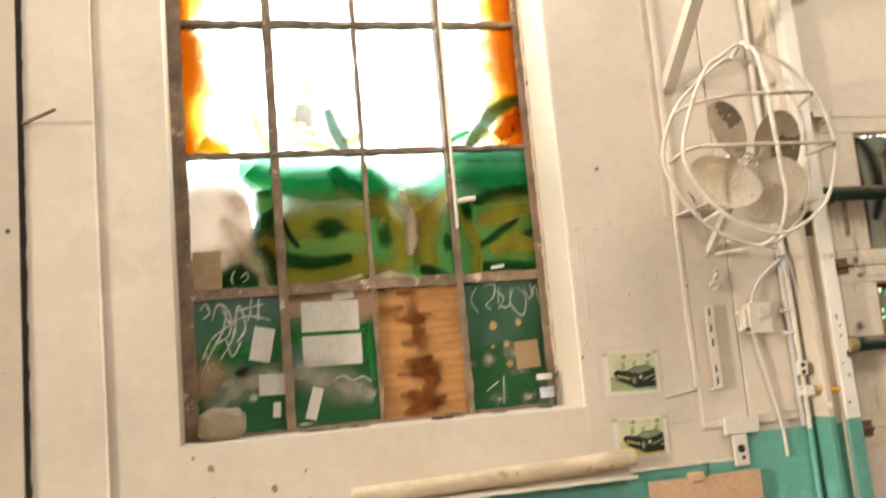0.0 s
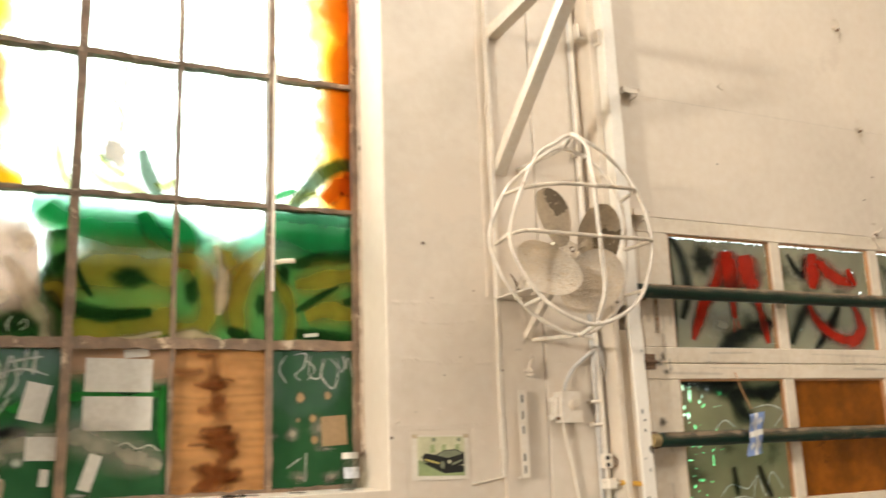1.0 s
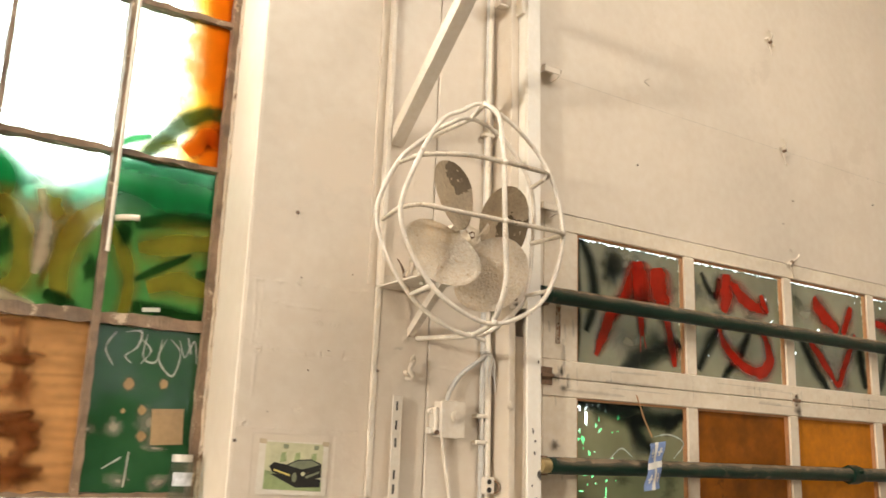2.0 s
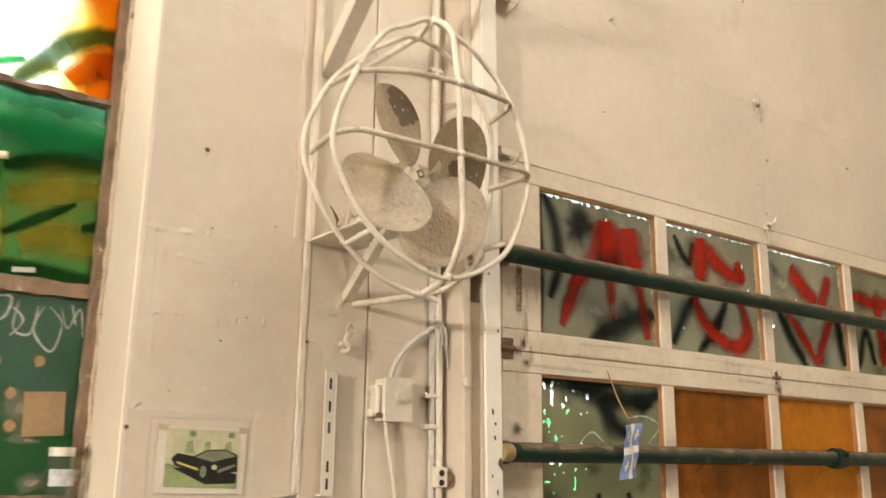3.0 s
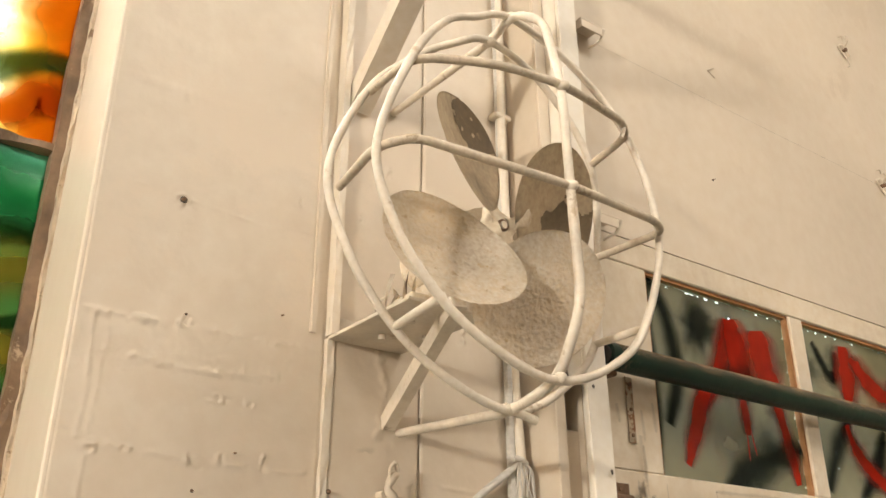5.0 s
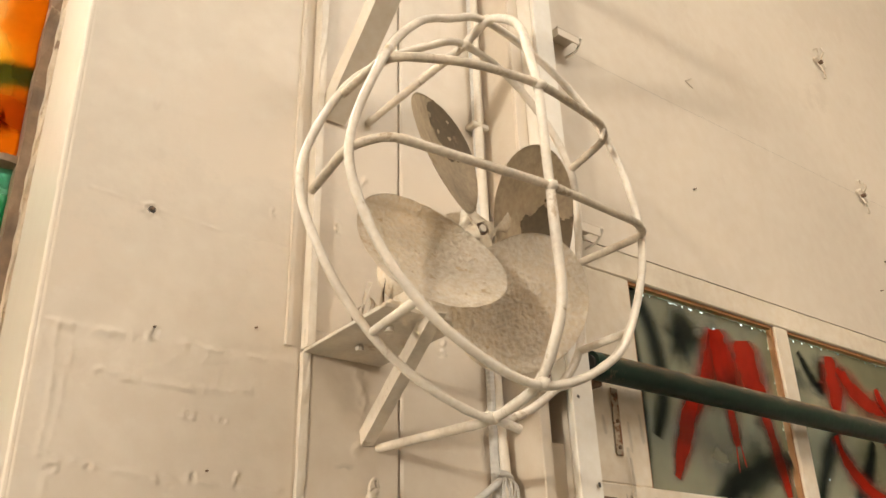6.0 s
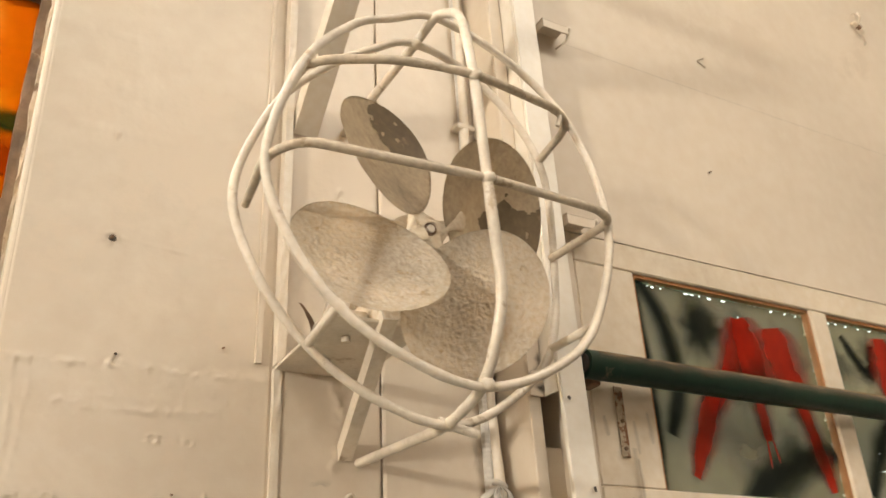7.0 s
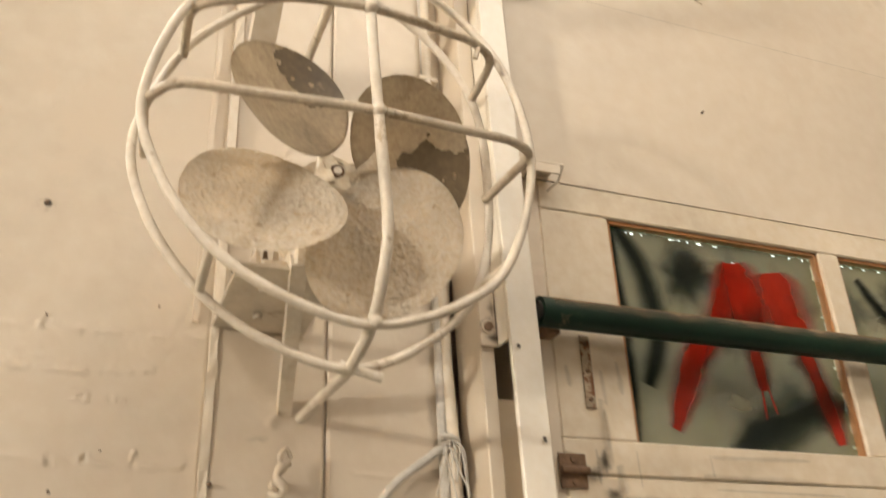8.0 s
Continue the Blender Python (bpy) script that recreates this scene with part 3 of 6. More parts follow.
f.blob("cream_patch", (0.6, 0.33), 0.085, 0.09, M_CREAM, 0.5, 0.6, power=3)
f.stroke("dark_green", [(0.98, 0.4), (0.8, 0.56), (0.92, 0.72), (1.02, 0.76)], 0.035, M_DGREEN)
f.stroke("yellow_letter", [(0.78, 0.66), (0.9, 0.64), (1.02, 0.8)], 0.045, M_YELLOW)
f.stroke("cream_smear", [(0.4, 0.45), (0.6, 0.66), (0.85, 1.05)], 0.06, M_CREAM)
f.blob("cream_patch", (0.3, 0.72), 0.09, 0.05, M_CREAM, 0.1, 0.4, power=5)
f.stroke("dark_green", [(0.3, 0.94), (0.55, 0.88), (0.72, 0.98)], 0.05, M_DGREEN)
f.sheet("paper", (0.2, 0.84), 0.095, 0.14, M_TAPE, 0.02)
f.stroke("white_mark", [(0.5, 0.84), (0.46, 0.89), (0.47, 0.94)], 0.005, M_WHITEMARK)
f.stroke("white_mark", [(0.56, 0.9), (0.62, 0.86), (0.64, 0.9), (0.58, 0.93)], 0.005, M_WHITEMARK)
f = panes[1, 1]
f.stroke("mint_haze", [(-0.4, 0.14), (0.5, 0.18), (1.4, 0.2)], 0.12, M_MINT)
f.stroke("green_ground", [(-0.4, 0.84), (0.5, 0.86), (1.4, 0.84)], 0.36, M_GREEN)
f.stroke("bright_green", [(-0.4, 0.22), (0.5, 0.26), (1.4, 0.3)], 0.085, M_TGREEN)
f.stroke("bright_green", [(0.65, 0.1), (0.8, 0.25), (1.0, 0.35)], 0.05, M_TGREEN)
f.stroke("yellow_letter", [(-0.3, 0.62), (0.3, 0.52), (0.7, 0.48), (1.3, 0.56)], 0.13, M_YELLOW)
f.stroke("yellow_letter", [(-0.3, 0.94), (0.5, 0.92), (1.3, 0.82)], 0.125, M_YELLOW)
f.blob("dark_green_eye", (0.57, 0.56), 0.083, 0.052, M_DGREEN, -0.2, 0.35)
f.stroke("dark_green", [(-0.05, 0.72), (0.12, 0.79), (0.4, 0.82), (0.8, 0.79)], 0.034, M_DGREEN)
f.stroke("dark_green", [(0.02, 0.45), (0.1, 0.6), (0.2, 0.7)], 0.014, M_DGREEN)
f.stroke("cream_smear", [(0.2, 1.0), (0.55, 0.98), (0.9, 0.93)], 0.02, M_CREAM)
f = panes[2, 1]
f.stroke("mint_haze", [(-0.2, 0.1), (0.15, 0.26), (0.5, 0.36), (0.85, 0.26), (1.2, 0.12)], 0.10, M_MINT)
f.stroke("green_ground", [(-0.4, 0.72), (0.2, 0.80), (0.5, 0.92), (0.8, 0.84), (1.4, 0.70)], 0.33, M_GREEN)
f.stroke("bright_green", [(-0.1, 0.1), (0.12, 0.28), (0.1, 0.5)], 0.06, M_TGREEN)
f.stroke("yellow_letter", [(-0.1, 0.42), (0.22, 0.44), (0.36, 0.66), (0.3, 0.88), (-0.1, 0.92)], 0.082, M_YELLOW)
f.stroke("yellow_letter", [(1.02, 0.3), (0.8, 0.46), (0.66, 0.72), (0.72, 0.95)], 0.075, M_YELLOW)
f.blob("yellow_patch", (0.52, 0.40), 0.10, 0.10, M_YELLOW_SOFT, 0.1, 0.5)
f.stroke("cream_smear", [(0.42, 0.3), (0.5, 0.55), (0.47, 0.8)], 0.035, M_CREAM)
f.blob("dark_green_eye", (0.17, 0.64), 0.034, 0.066, M_DGREEN, -0.12, 0.5)
f.blob("dark_green_eye", (0.92, 0.72), 0.026, 0.05, M_DGREEN, 0.0, 0.35)
f.stroke("dark_green", [(0.56, 0.9), (0.72, 0.94), (0.9, 1.02)], 0.03, M_DGREEN)
f.stroke("cream_smear", [(-0.05, 0.96), (0.2, 0.94), (0.5, 0.97)], 0.026, M_CREAM)
f = panes[3, 1]
f.stroke("mint_haze", [(-0.4, 0.06), (0.5, 0.05), (1.4, 0.04)], 0.05, M_MINT)
f.stroke("green_ground", [(-0.4, 0.70), (0.5, 0.74), (1.4, 0.70)], 0.42, M_GREEN)
f.stroke("bright_green", [(-0.4, 0.14), (0.5, 0.2), (1.4, 0.2)], 0.11, M_TGREEN)
f.stroke("dark_green", [(0.25, 0.42), (0.6, 0.36), (1.05, 0.34)], 0.035, M_DGREEN)
f.stroke("yellow_letter", [(0.0, 0.42), (0.16, 0.6), (0.25, 0.8), (0.2, 1.05)], 0.05, M_YELLOW)
f.blob("dark_green_eye", (0.17, 0.47), 0.032, 0.06, M_DGREEN, 0.0, 0.35)
f.stroke("yellow_letter", [(0.3, 0.56), (0.6, 0.52), (1.1, 0.46)], 0.082, M_YELLOW)
f.stroke("yellow_letter", [(0.42, 0.80), (0.72, 0.74), (1.1, 0.80)], 0.08, M_YELLOW)
f.stroke("dark_green", [(0.3, 0.76), (0.52, 0.67), (0.8, 0.56)], 0.017, M_DGREEN)
f.stroke("dark_green", [(0.86, 0.68), (0.95, 0.67), (1.05, 0.63)], 0.018, M_DGREEN)
f.stroke("dark_green", [(0.3, 0.92), (0.6, 0.94), (1.05, 0.97)], 0.038, M_DGREEN)
f.sheet("paper_scrap", (0.48, 0.93), 0.05, 0.012, M_PAPER, -0.1)

# bottom row: dark green, papers, scribbles
for i in (0, 1, 3):
    panes[i, 0].stroke("dark_green_ground", [(-0.3, 0.5), (1.3, 0.5)], 0.29, M_PLAIN)
f = panes[0, 0]
f.blob("green_patch", (0.62, 0.4), 0.10, 0.05, M_LEAF, 0.3, 0.4)
f.blob("green_patch", (0.25, 0.36), 0.06, 0.05, M_LEAF, 0.3, 0.4)
f.blob("tan_smear", (0.12, 0.6), 0.10, 0.11, M_TANBAND, 0.1, 0.4)
f.blob("grey_smear", (0.35, 0.62), 0.10, 0.05, M_SWOOSH, 0.3, 0.4)
for k, pts in enumerate(([(0.22, 0.18), (0.3, 0.06), (0.42, 0.14), (0.4, 0.28), (0.26, 0.34)], [(0.1, 0.1), (0.16, 0.05), (0.2, 0.12), (0.12, 0.16)], [(0.1, 0.45), (0.22, 0.3), (0.45, 0.2)],
                         [(0.3, 0.45), (0.44, 0.3), (0.5, 0.12)], [(0.5, 0.12), (0.62, 0.1), (0.8, 0.08)], [(0.66, 0.02), (0.64, 0.14), (0.6, 0.2)], [(0.15, 0.4), (0.16, 0.55)], [(0.34, 0.1), (0.44, 0.22), (0.52, 0.08), (0.58, 0.24), (0.48, 0.34)], [(0.08, 0.56), (0.2, 0.4), (0.34, 0.24), (0.38, 0.1)], [(0.36, 0.3), (0.42, 0.44), (0.52, 0.34)], [(0.4, 0.2), (0.62, 0.16), (0.86, 0.2)], [(0.74, 0.04), (0.72, 0.2)])):
    f.stroke("white_scribble", pts, 0.0075, M_WHITEMARK)
f.sheet("paper", (0.75, 0.37), 0.07, 0.115, M_PAPER, 0.22)
f.stroke("black_smear", [(0.45, 0.58), (0.56, 0.55), (0.7, 0.57)], 0.03, M_BLACKSPRAY)
f.stroke("grey_swoosh", [(0.1, 0.92), (0.45, 0.68), (1.1, 0.55)], 0.06, M_SWOOSH)
f.stroke("black_smear", [(0.05, 0.86), (0.25, 0.82), (0.5, 0.84)], 0.025, M_BLACKSPRAY)
f.sheet("paper", (0.83, 0.66), 0.085, 0.07, M_PAPER, 0.03)
f.blob("white_dab", (0.62, 0.74), 0.028, 0.022, M_WHITEMARK)
f.sheet("paper_scrap", (0.87, 0.84), 0.025, 0.05, M_PAPER, 0.08)
f.blob("black_smear", (0.5, 0.56), 0.03, 0.018, M_BLACKSPRAY)
f = panes[1, 0]
f.stroke("tan_band", [(-0.3, 0.08), (1.3, 0.1)], 0.10, M_TANBAND)
f.stroke("green_band", [(-0.1, 0.36), (0.3, 0.33), (0.6, 0.36), (0.95, 0.31)], 0.045, M_LEAF)
f.stroke("green_band", [(0.95, 0.27), (0.93, 0.45), (0.96, 0.7)], 0.03, M_LEAF)
f.sheet("paper", (0.5, 0.2), 0.20, 0.105, M_PAPER, 0.02)
f.sheet("paper", (0.5, 0.45), 0.205, 0.105, M_PAPER, 0.015)
f.sheet("paper_scrap", (0.66, 0.055), 0.075, 0.026, M_PAPER, -0.1)
f.stroke("grey_swoosh", [(-0.1, 0.55), (0.4, 0.66), (0.95, 0.8)], 0.085, M_SWOOSH)
f.sheet("paper_scrap", (0.26, 0.82), 0.038, 0.11, M_PAPER, 0.3)
f.stroke("white_scribble", [(0.5, 0.66), (0.6, 0.64), (0.7, 0.68), (0.82, 0.66), (0.92, 0.7)], 0.006, M_WHITEMARK)
f.blob("white_dab", (0.15, 0.96), 0.05, 0.012, M_WHITEMARK)
f = panes[2, 0]
for k in range(16):
    v = 0.03 + 0.061 * k
    f.stroke("grain_streak", [(-0.1, v), (random.uniform(0.2, 0.4), v + random.uniform(-0.02, 0.03)), (random.uniform(0.55, 0.75), v + random.uniform(-0.025, 0.02)), (1.1, v + random.uniform(-0.015, 0.015))], random.uniform(0.012, 0.03), M_GRAIN)
for c, ru, rv in (((0.43, 0.26), 0.03, 0.10), ((0.5, 0.42), 0.04, 0.075), ((0.47, 0.64), 0.085, 0.055), ((0.5, 0.66), 0.06, 0.06), ((0.5, 0.88), 0.10, 0.055), ((0.47, 0.86), 0.085, 0.065)):
    f.blob("brown_stain", c, ru, rv, M_STAIN, 0.05, 0.9, 40)
for k in range(15):
    v = random.uniform(0.05, 0.97)
    w = random.uniform(0.05, 0.15)
    u = random.uniform(0.3, 0.66)
    f.stroke("brown_stain", [(u - w, v + random.uniform(-0.01, 0.01)), (u, v), (u + w, v + random.uniform(-0.012, 0.012))], random.uniform(0.008, 0.022), M_STAIN)
for u, v, w in ((0.26, 0.44, 0.2), (0.28, 0.58, 0.3), (0.5, 0.62, 0.2), (0.5, 0.72, 0.2), (0.2, 0.82, 0.35), (0.5, 0.86, 0.24), (0.22, 0.95, 0.3), (0.02, 0.18, 0.3)):
    f.stroke("brown_stain", [(u, v), (u + w * 0.5, v + 0.006), (u + w, v - 0.006)], 0.022, M_STAIN)
f = panes[3, 0]
for pts in ([(0.2, 0.06), (0.12, 0.16), (0.2, 0.26)], [(0.28, 0.06), (0.42, 0.05), (0.4, 0.14), (0.3, 0.2), (0.36, 0.24)], [(0.48, 0.06), (0.46, 0.2), (0.58, 0.22), (0.62, 0.08)], [(0.66, 0.08), (0.6, 0.2), (0.74, 0.3), (0.8, 0.16), (0.7, 0.08)], [(0.86, 0.06), (0.9, 0.16)]):
    f.stroke("white_scribble", pts, 0.0052, M_WHITEMARK)
for k in range(8):
    u, v = random.uniform(0.05, 0.9), random.uniform(0.55, 0.97)
    f.blob("grey_smear", (u, v), random.uniform(0.02, 0.06), random.uniform(0.015, 0.05), M_SWOOSH, random.uniform(-0.6, 0.6), 0.7)
for pts in ([(0.44, 0.1), (0.52, 0.16), (0.44, 0.24)], [(0.78, 0.08), (0.84, 0.18), (0.92, 0.08), (0.96, 0.22)]):
    f.stroke("white_scribble", pts, 0.005, M_WHITEMARK)
for c, r in (((0.36, 0.36), 0.02), ((0.67, 0.35), 0.017), ((0.33, 0.52), 0.009), ((0.5, 0.51), 0.016), ((0.52, 0.66), 0.018)):
    f.blob("tan_dab", c, r, r * 1.15, M_TAN, 0, 0.3)
f.sheet("tape_square", (0.74, 0.6), 0.09, 0.10, M_TAPE, -0.05, "brown tape square")
for pts in ([(0.42, 0.75), (0.4, 0.95)], [(0.2, 0.85), (0.36, 0.78)]):
    f.stroke("grey_scratch", pts, 0.005, M_WHITEMARK)

# sill things
jar = thing("glass_jar", "small clear glass jar with a white lid on the sill", "jar")
JX, JY = 1.172, 3.185
rod("jar_body", [(JX, JY, 1.438), (JX, JY, 1.46), (JX, JY, 1.525), (JX, JY, 1.535)], 0.031, M_JAR, jar, sides=24, r=0.004)
rod("lid", [(JX, JY, 1.5355), (JX, JY, 1.555)], 0.0275, M_LID, jar, "white lid", sides=24, r=0.002)
bm = bmesh.new()
cols = [[bm.verts.new((JX + 0.0318 * math.sin(a), JY - 0.0318 * math.cos(a), z)) for z in (1.472, 1.508)] for a in [-1.0 + 0.17 * k for k in range(13)]]
for a, b in zip(cols, cols[1:]):
    bm.faces.new((a[0], b[0], b[1], a[1]))
part("jar_label", bm, M_LABEL, jar, "faded pale paper label")
bag = thing("plastic_bag", "crumpled dusty bag lying on the window sill", "bag")
bm = bmesh.new()
bmesh.ops.create_icosphere(bm, subdivisions=4, radius=1.0)
for v in bm.verts:
    q = Vector([math.copysign(abs(c) ** 0.6, c) for c in v.co])
    v.co = Vector((q.x * 0.075, q.y * 0.045, max(-0.9, q.z) * 0.052)) * (1 + 0.10 * noise.noise(v.co * 2.2) + 0.05 * noise.noise(v.co * 6))
bm.transform(Matrix.Translation((0.055, 3.165, 1.487)))
part("bag_body", bm, M_CREAM_SOLID, bag)
block("window_sill", (WX[0] - 0.03, FRONT + 0.004, 1.40), (REV, 3.235, 1.4365), M_TRIM, window, 0)

# ---- sectional door ----
door = thing("door_1", "cream wooden sectional garage door with glazed and boarded panels", "garage door", kind="structure")
PX = [(2.352 + 0.569 * i, 2.867 + 0.569 * i) for i in range(6)]
dface = {}
for row, (z0, z1) in enumerate(((1.893, 2.325), (1.325, 1.775), (0.76, 1.21))):
    block("rail", (2.205, DOORY, z1), (RIGHTX, DOORY + 0.045, z1 + (0.06 if row == 0 else 0.057)), M_DOOR, door, 0.003)
    block("rail", (2.205, DOORY, z0 - 0.0585), (RIGHTX, DOORY + 0.045, z0), M_DOOR, door, 0.003)
    xs = [2.205] + [v for p in PX for v in p] + [RIGHTX]
    for k in range(0, len(xs), 2):
        block("stile", (xs[k], DOORY + 0.001, z0), (xs[k + 1], DOORY + 0.044, z1), M_DOOR, door, 0.003)
    for i, (a, b) in enumerate(PX):
        kind = "glass" if row == 0 or (row == 1 and i == 0) else ("ply" if (row, i) in ((1, 2), (1, 5)) else "brown")
        ins = 0.022
        block("bead", (a, DOORY + 0.008, z0), (a + 0.007, DOORY + ins, z1), M_RAW, door)
        block("bead", (b - 0.007, DOORY + 0.008, z0), (b, DOORY + ins, z1), M_RAW, door)
        block("bead", (a, DOORY + 0.008, z1 - 0.007), (b, DOORY + ins, z1), M_RAW, door)
        p = block("pane" if kind == "glass" else "panel", (a, DOORY + ins, z0), (b, DOORY + ins + 0.004, z1), {"glass": M_GLASS, "ply": M_PLYO, "brown": M_PLYD}[kind], door)
        dface[row, i] = Face(a, b, z0, z1, DOORY + ins - 0.0005, p)
for i in range(6):
    f = dface[0, i]
    f.film("grey_film", M_GREYSPRAY, (0.014, 0.014, 0.022, -0.06), lambda u, v: 0.12)
for i in range(4):
    dface[0, i].blob("pale_haze", ((0.45, 0.2, 0.2, 0.6)[i], (0.16, 0.3, 0.3, 0.5)[i]), 0.12, 0.07, M_PALE, 0.1, 0.5)
    dface[0, i].blob("pale_haze", (0.5, 0.8), 0.15, 0.09, M_PALE, -0.1, 0.5)
for i in range(5):
    for k in range(7):
        dface[0, i].blob("smoky_haze", (random.uniform(0.05, 0.95), random.uniform(0.1, 1.0)), random.uniform(0.03, 0.10), random.uniform(0.03, 0.08), M_SMOKE, random.uniform(-0.6, 0.6), 0.7)
f = dface[0, 0]
f.stroke("black_arc", [(0.04, 0.0), (0.14, 0.22), (0.17, 0.5), (0.1, 0.75)], 0.04, M_BLACKSPRAY)
f.stroke("black_haze", [(0.02, 0.0), (0.03, 0.5), (0.02, 1.0)], 0.022, M_BLACKSPRAY)
f.blob("black_haze", (0.32, 0.22), 0.09, 0.10, M_BLACKSPRAY, 0, 0.5)
f.blob("black_haze", (0.62, 0.3), 0.05, 0.12, M_BLACKSPRAY, 0.2, 0.5)
f.stroke("black_haze", [(0.4, 1.05), (0.62, 0.88), (0.98, 0.76)], 0.06, M_BLACKSPRAY)
f.stroke("red_letter", [(0.54, 0.12), (0.50, 0.3), (0.42, 0.46), (0.31, 0.62)], 0.059, M_REDSPRAY)
f.stroke("red_letter", [(0.40, 0.44), (0.295, 0.64), (0.18, 0.93)], 0.041, M_REDSPRAY)
f.stroke("red_letter", [(0.55, 0.12), (0.585, 0.3), (0.59, 0.5)], 0.098, M_REDSPRAY)
f.stroke("red_letter", [(0.585, 0.42), (0.59, 0.6), (0.595, 0.73)], 0.037, M_REDSPRAY)
f.stroke("red_drip", [(0.585, 0.68), (0.582, 0.78), (0.58, 0.86)], 0.004, M_REDSPRAY)
f.stroke("red_drip", [(0.61, 0.68), (0.62, 0.76), (0.632, 0.83)], 0.004, M_REDSPRAY)
f.stroke("red_letter", [(0.74, 0.14), (0.765, 0.3), (0.80, 0.48)], 0.095, M_REDSPRAY)
f.stroke("red_letter", [(0.79, 0.42), (0.855, 0.66), (0.91, 0.95)], 0.041, M_REDSPRAY)
f.stroke("black_haze", [(0.6, 0.99), (0.78, 0.84), (0.95, 0.72)], 0.05, M_SMOKE)
for c in ((0.36, 0.2), (0.62, 0.42), (0.5, 0.5)):
    f.blob("smoky_haze", c, 0.05, 0.06, M_SMOKE, 0.4, 0.7)
f = dface[0, 1]
f.stroke("black_mark", [(0.1, 0.1), (0.24, 0.3), (0.3, 0.12)], 0.03, M_BLACKSPRAY)
f.stroke("black_mark", [(0.05, 0.95), (0.18, 0.7), (0.32, 0.5)], 0.045, M_BLACKSPRAY)
f.stroke("black_mark", [(0.3, 1.0), (0.5, 0.76), (0.62, 0.55)], 0.035, M_BLACKSPRAY)
f.stroke("red_letter", [(0.37, 0.07), (0.38, 0.24), (0.34, 0.42)], 0.076, M_REDSPRAY)
f.stroke("red_letter", [(0.42, 0.14), (0.54, 0.25), (0.66, 0.32), (0.84, 0.33)], 0.061, M_REDSPRAY)
f.stroke("red_letter", [(0.76, 0.2), (0.79, 0.28), (0.84, 0.36)], 0.037, M_REDSPRAY)
f.stroke("red_letter", [(0.28, 0.56), (0.33, 0.70), (0.45, 0.82), (0.60, 0.90), (0.75, 0.91), (0.83, 0.80), (0.80, 0.62), (0.72, 0.52)], 0.049, M_REDSPRAY)
f = dface[0, 2]
f.stroke("black_mark", [(0.1, 0.5), (0.25, 0.75), (0.45, 1.0)], 0.045, M_BLACKSPRAY)
f.stroke("black_mark", [(0.9, 0.5), (0.95, 0.95)], 0.045, M_BLACKSPRAY)
f.stroke("red_letter", [(0.32, 0.12), (0.40, 0.24), (0.52, 0.34), (0.62, 0.42)], 0.071, M_REDSPRAY)
f.stroke("red_letter", [(0.81, 0.15), (0.76, 0.28), (0.68, 0.44)], 0.051, M_REDSPRAY)
f.stroke("red_letter", [(0.23, 0.54), (0.36, 0.70), (0.47, 0.82), (0.57, 0.94), (0.66, 0.78), (0.79, 0.55), (0.84, 0.42)], 0.044, M_REDSPRAY)
f = dface[0, 3]
f.stroke("red_letter", [(0.03, 0.28), (0.4, 0.3), (0.7, 0.25)], 0.055, M_REDSPRAY)
f.stroke("red_letter", [(0.42, 0.3), (0.44, 0.9)], 0.049, M_REDSPRAY)
f.stroke("black_mark", [(0.05, 0.95), (0.2, 0.6), (0.3, 0.9)], 0.04, M_BLACKSPRAY)
f = dface[1, 0]
f.film("grey_film", M_GREYSPRAY, (0.02, 0.006, 0.004, 0.0), lambda u, v: 0.40 - 0.40 * u - 0.12 * v if u < 0.6 else 0.08)
for k in range(9):
    f.blob("smoky_haze", (random.uniform(0.05, 0.95), random.uniform(0.05, 0.9)), random.uniform(0.03, 0.09), random.uniform(0.03, 0.09), M_SMOKE, random.uniform(-0.6, 0.6), 0.7)
f.stroke("black_smear", [(0.02, 0.02), (0.3, 0.05), (0.6, 0.02)], 0.03, M_BLACKSPRAY)
f.stroke("black_smear", [(0.2, 0.04), (0.5, 0.1), (0.75, 0.12), (1.0, 0.06)], 0.055, M_BLACKSPRAY)
f.stroke("black_smear", [(0.5, 0.1), (0.56, 0.25), (0.7, 0.35)], 0.055, M_BLACKSPRAY)
f.blob("black_smear", (0.86, 0.14), 0.07, 0.045, M_BLACKSPRAY, 0.2, 0.6)
for pts in ([(0.3, 0.42), (0.4, 0.34), (0.5, 0.4)], [(0.7, 0.24), (0.85, 0.22), (0.98, 0.28), (0.88, 0.4)], [(0.3, 0.95), (0.4, 0.86), (0.55, 0.9), (0.62, 0.84)], [(0.6, 0.98), (0.66, 0.8), (0.72, 0.97), (0.8, 0.78), (0.9, 0.92)], [(0.3, 0.99), (0.5, 0.96), (0.6, 0.99)]):
    f.stroke("white_scribble", pts, 0.006, M_WHITEMARK)
f.stroke("black_mark", [(0.44, 0.72), (0.46, 0.95)], 0.025, M_BLACKSPRAY)
f.stroke("black_mark", [(0.68, 0.72), (0.72, 0.85), (0.78, 0.98)], 0.025, M_BLACKSPRAY)

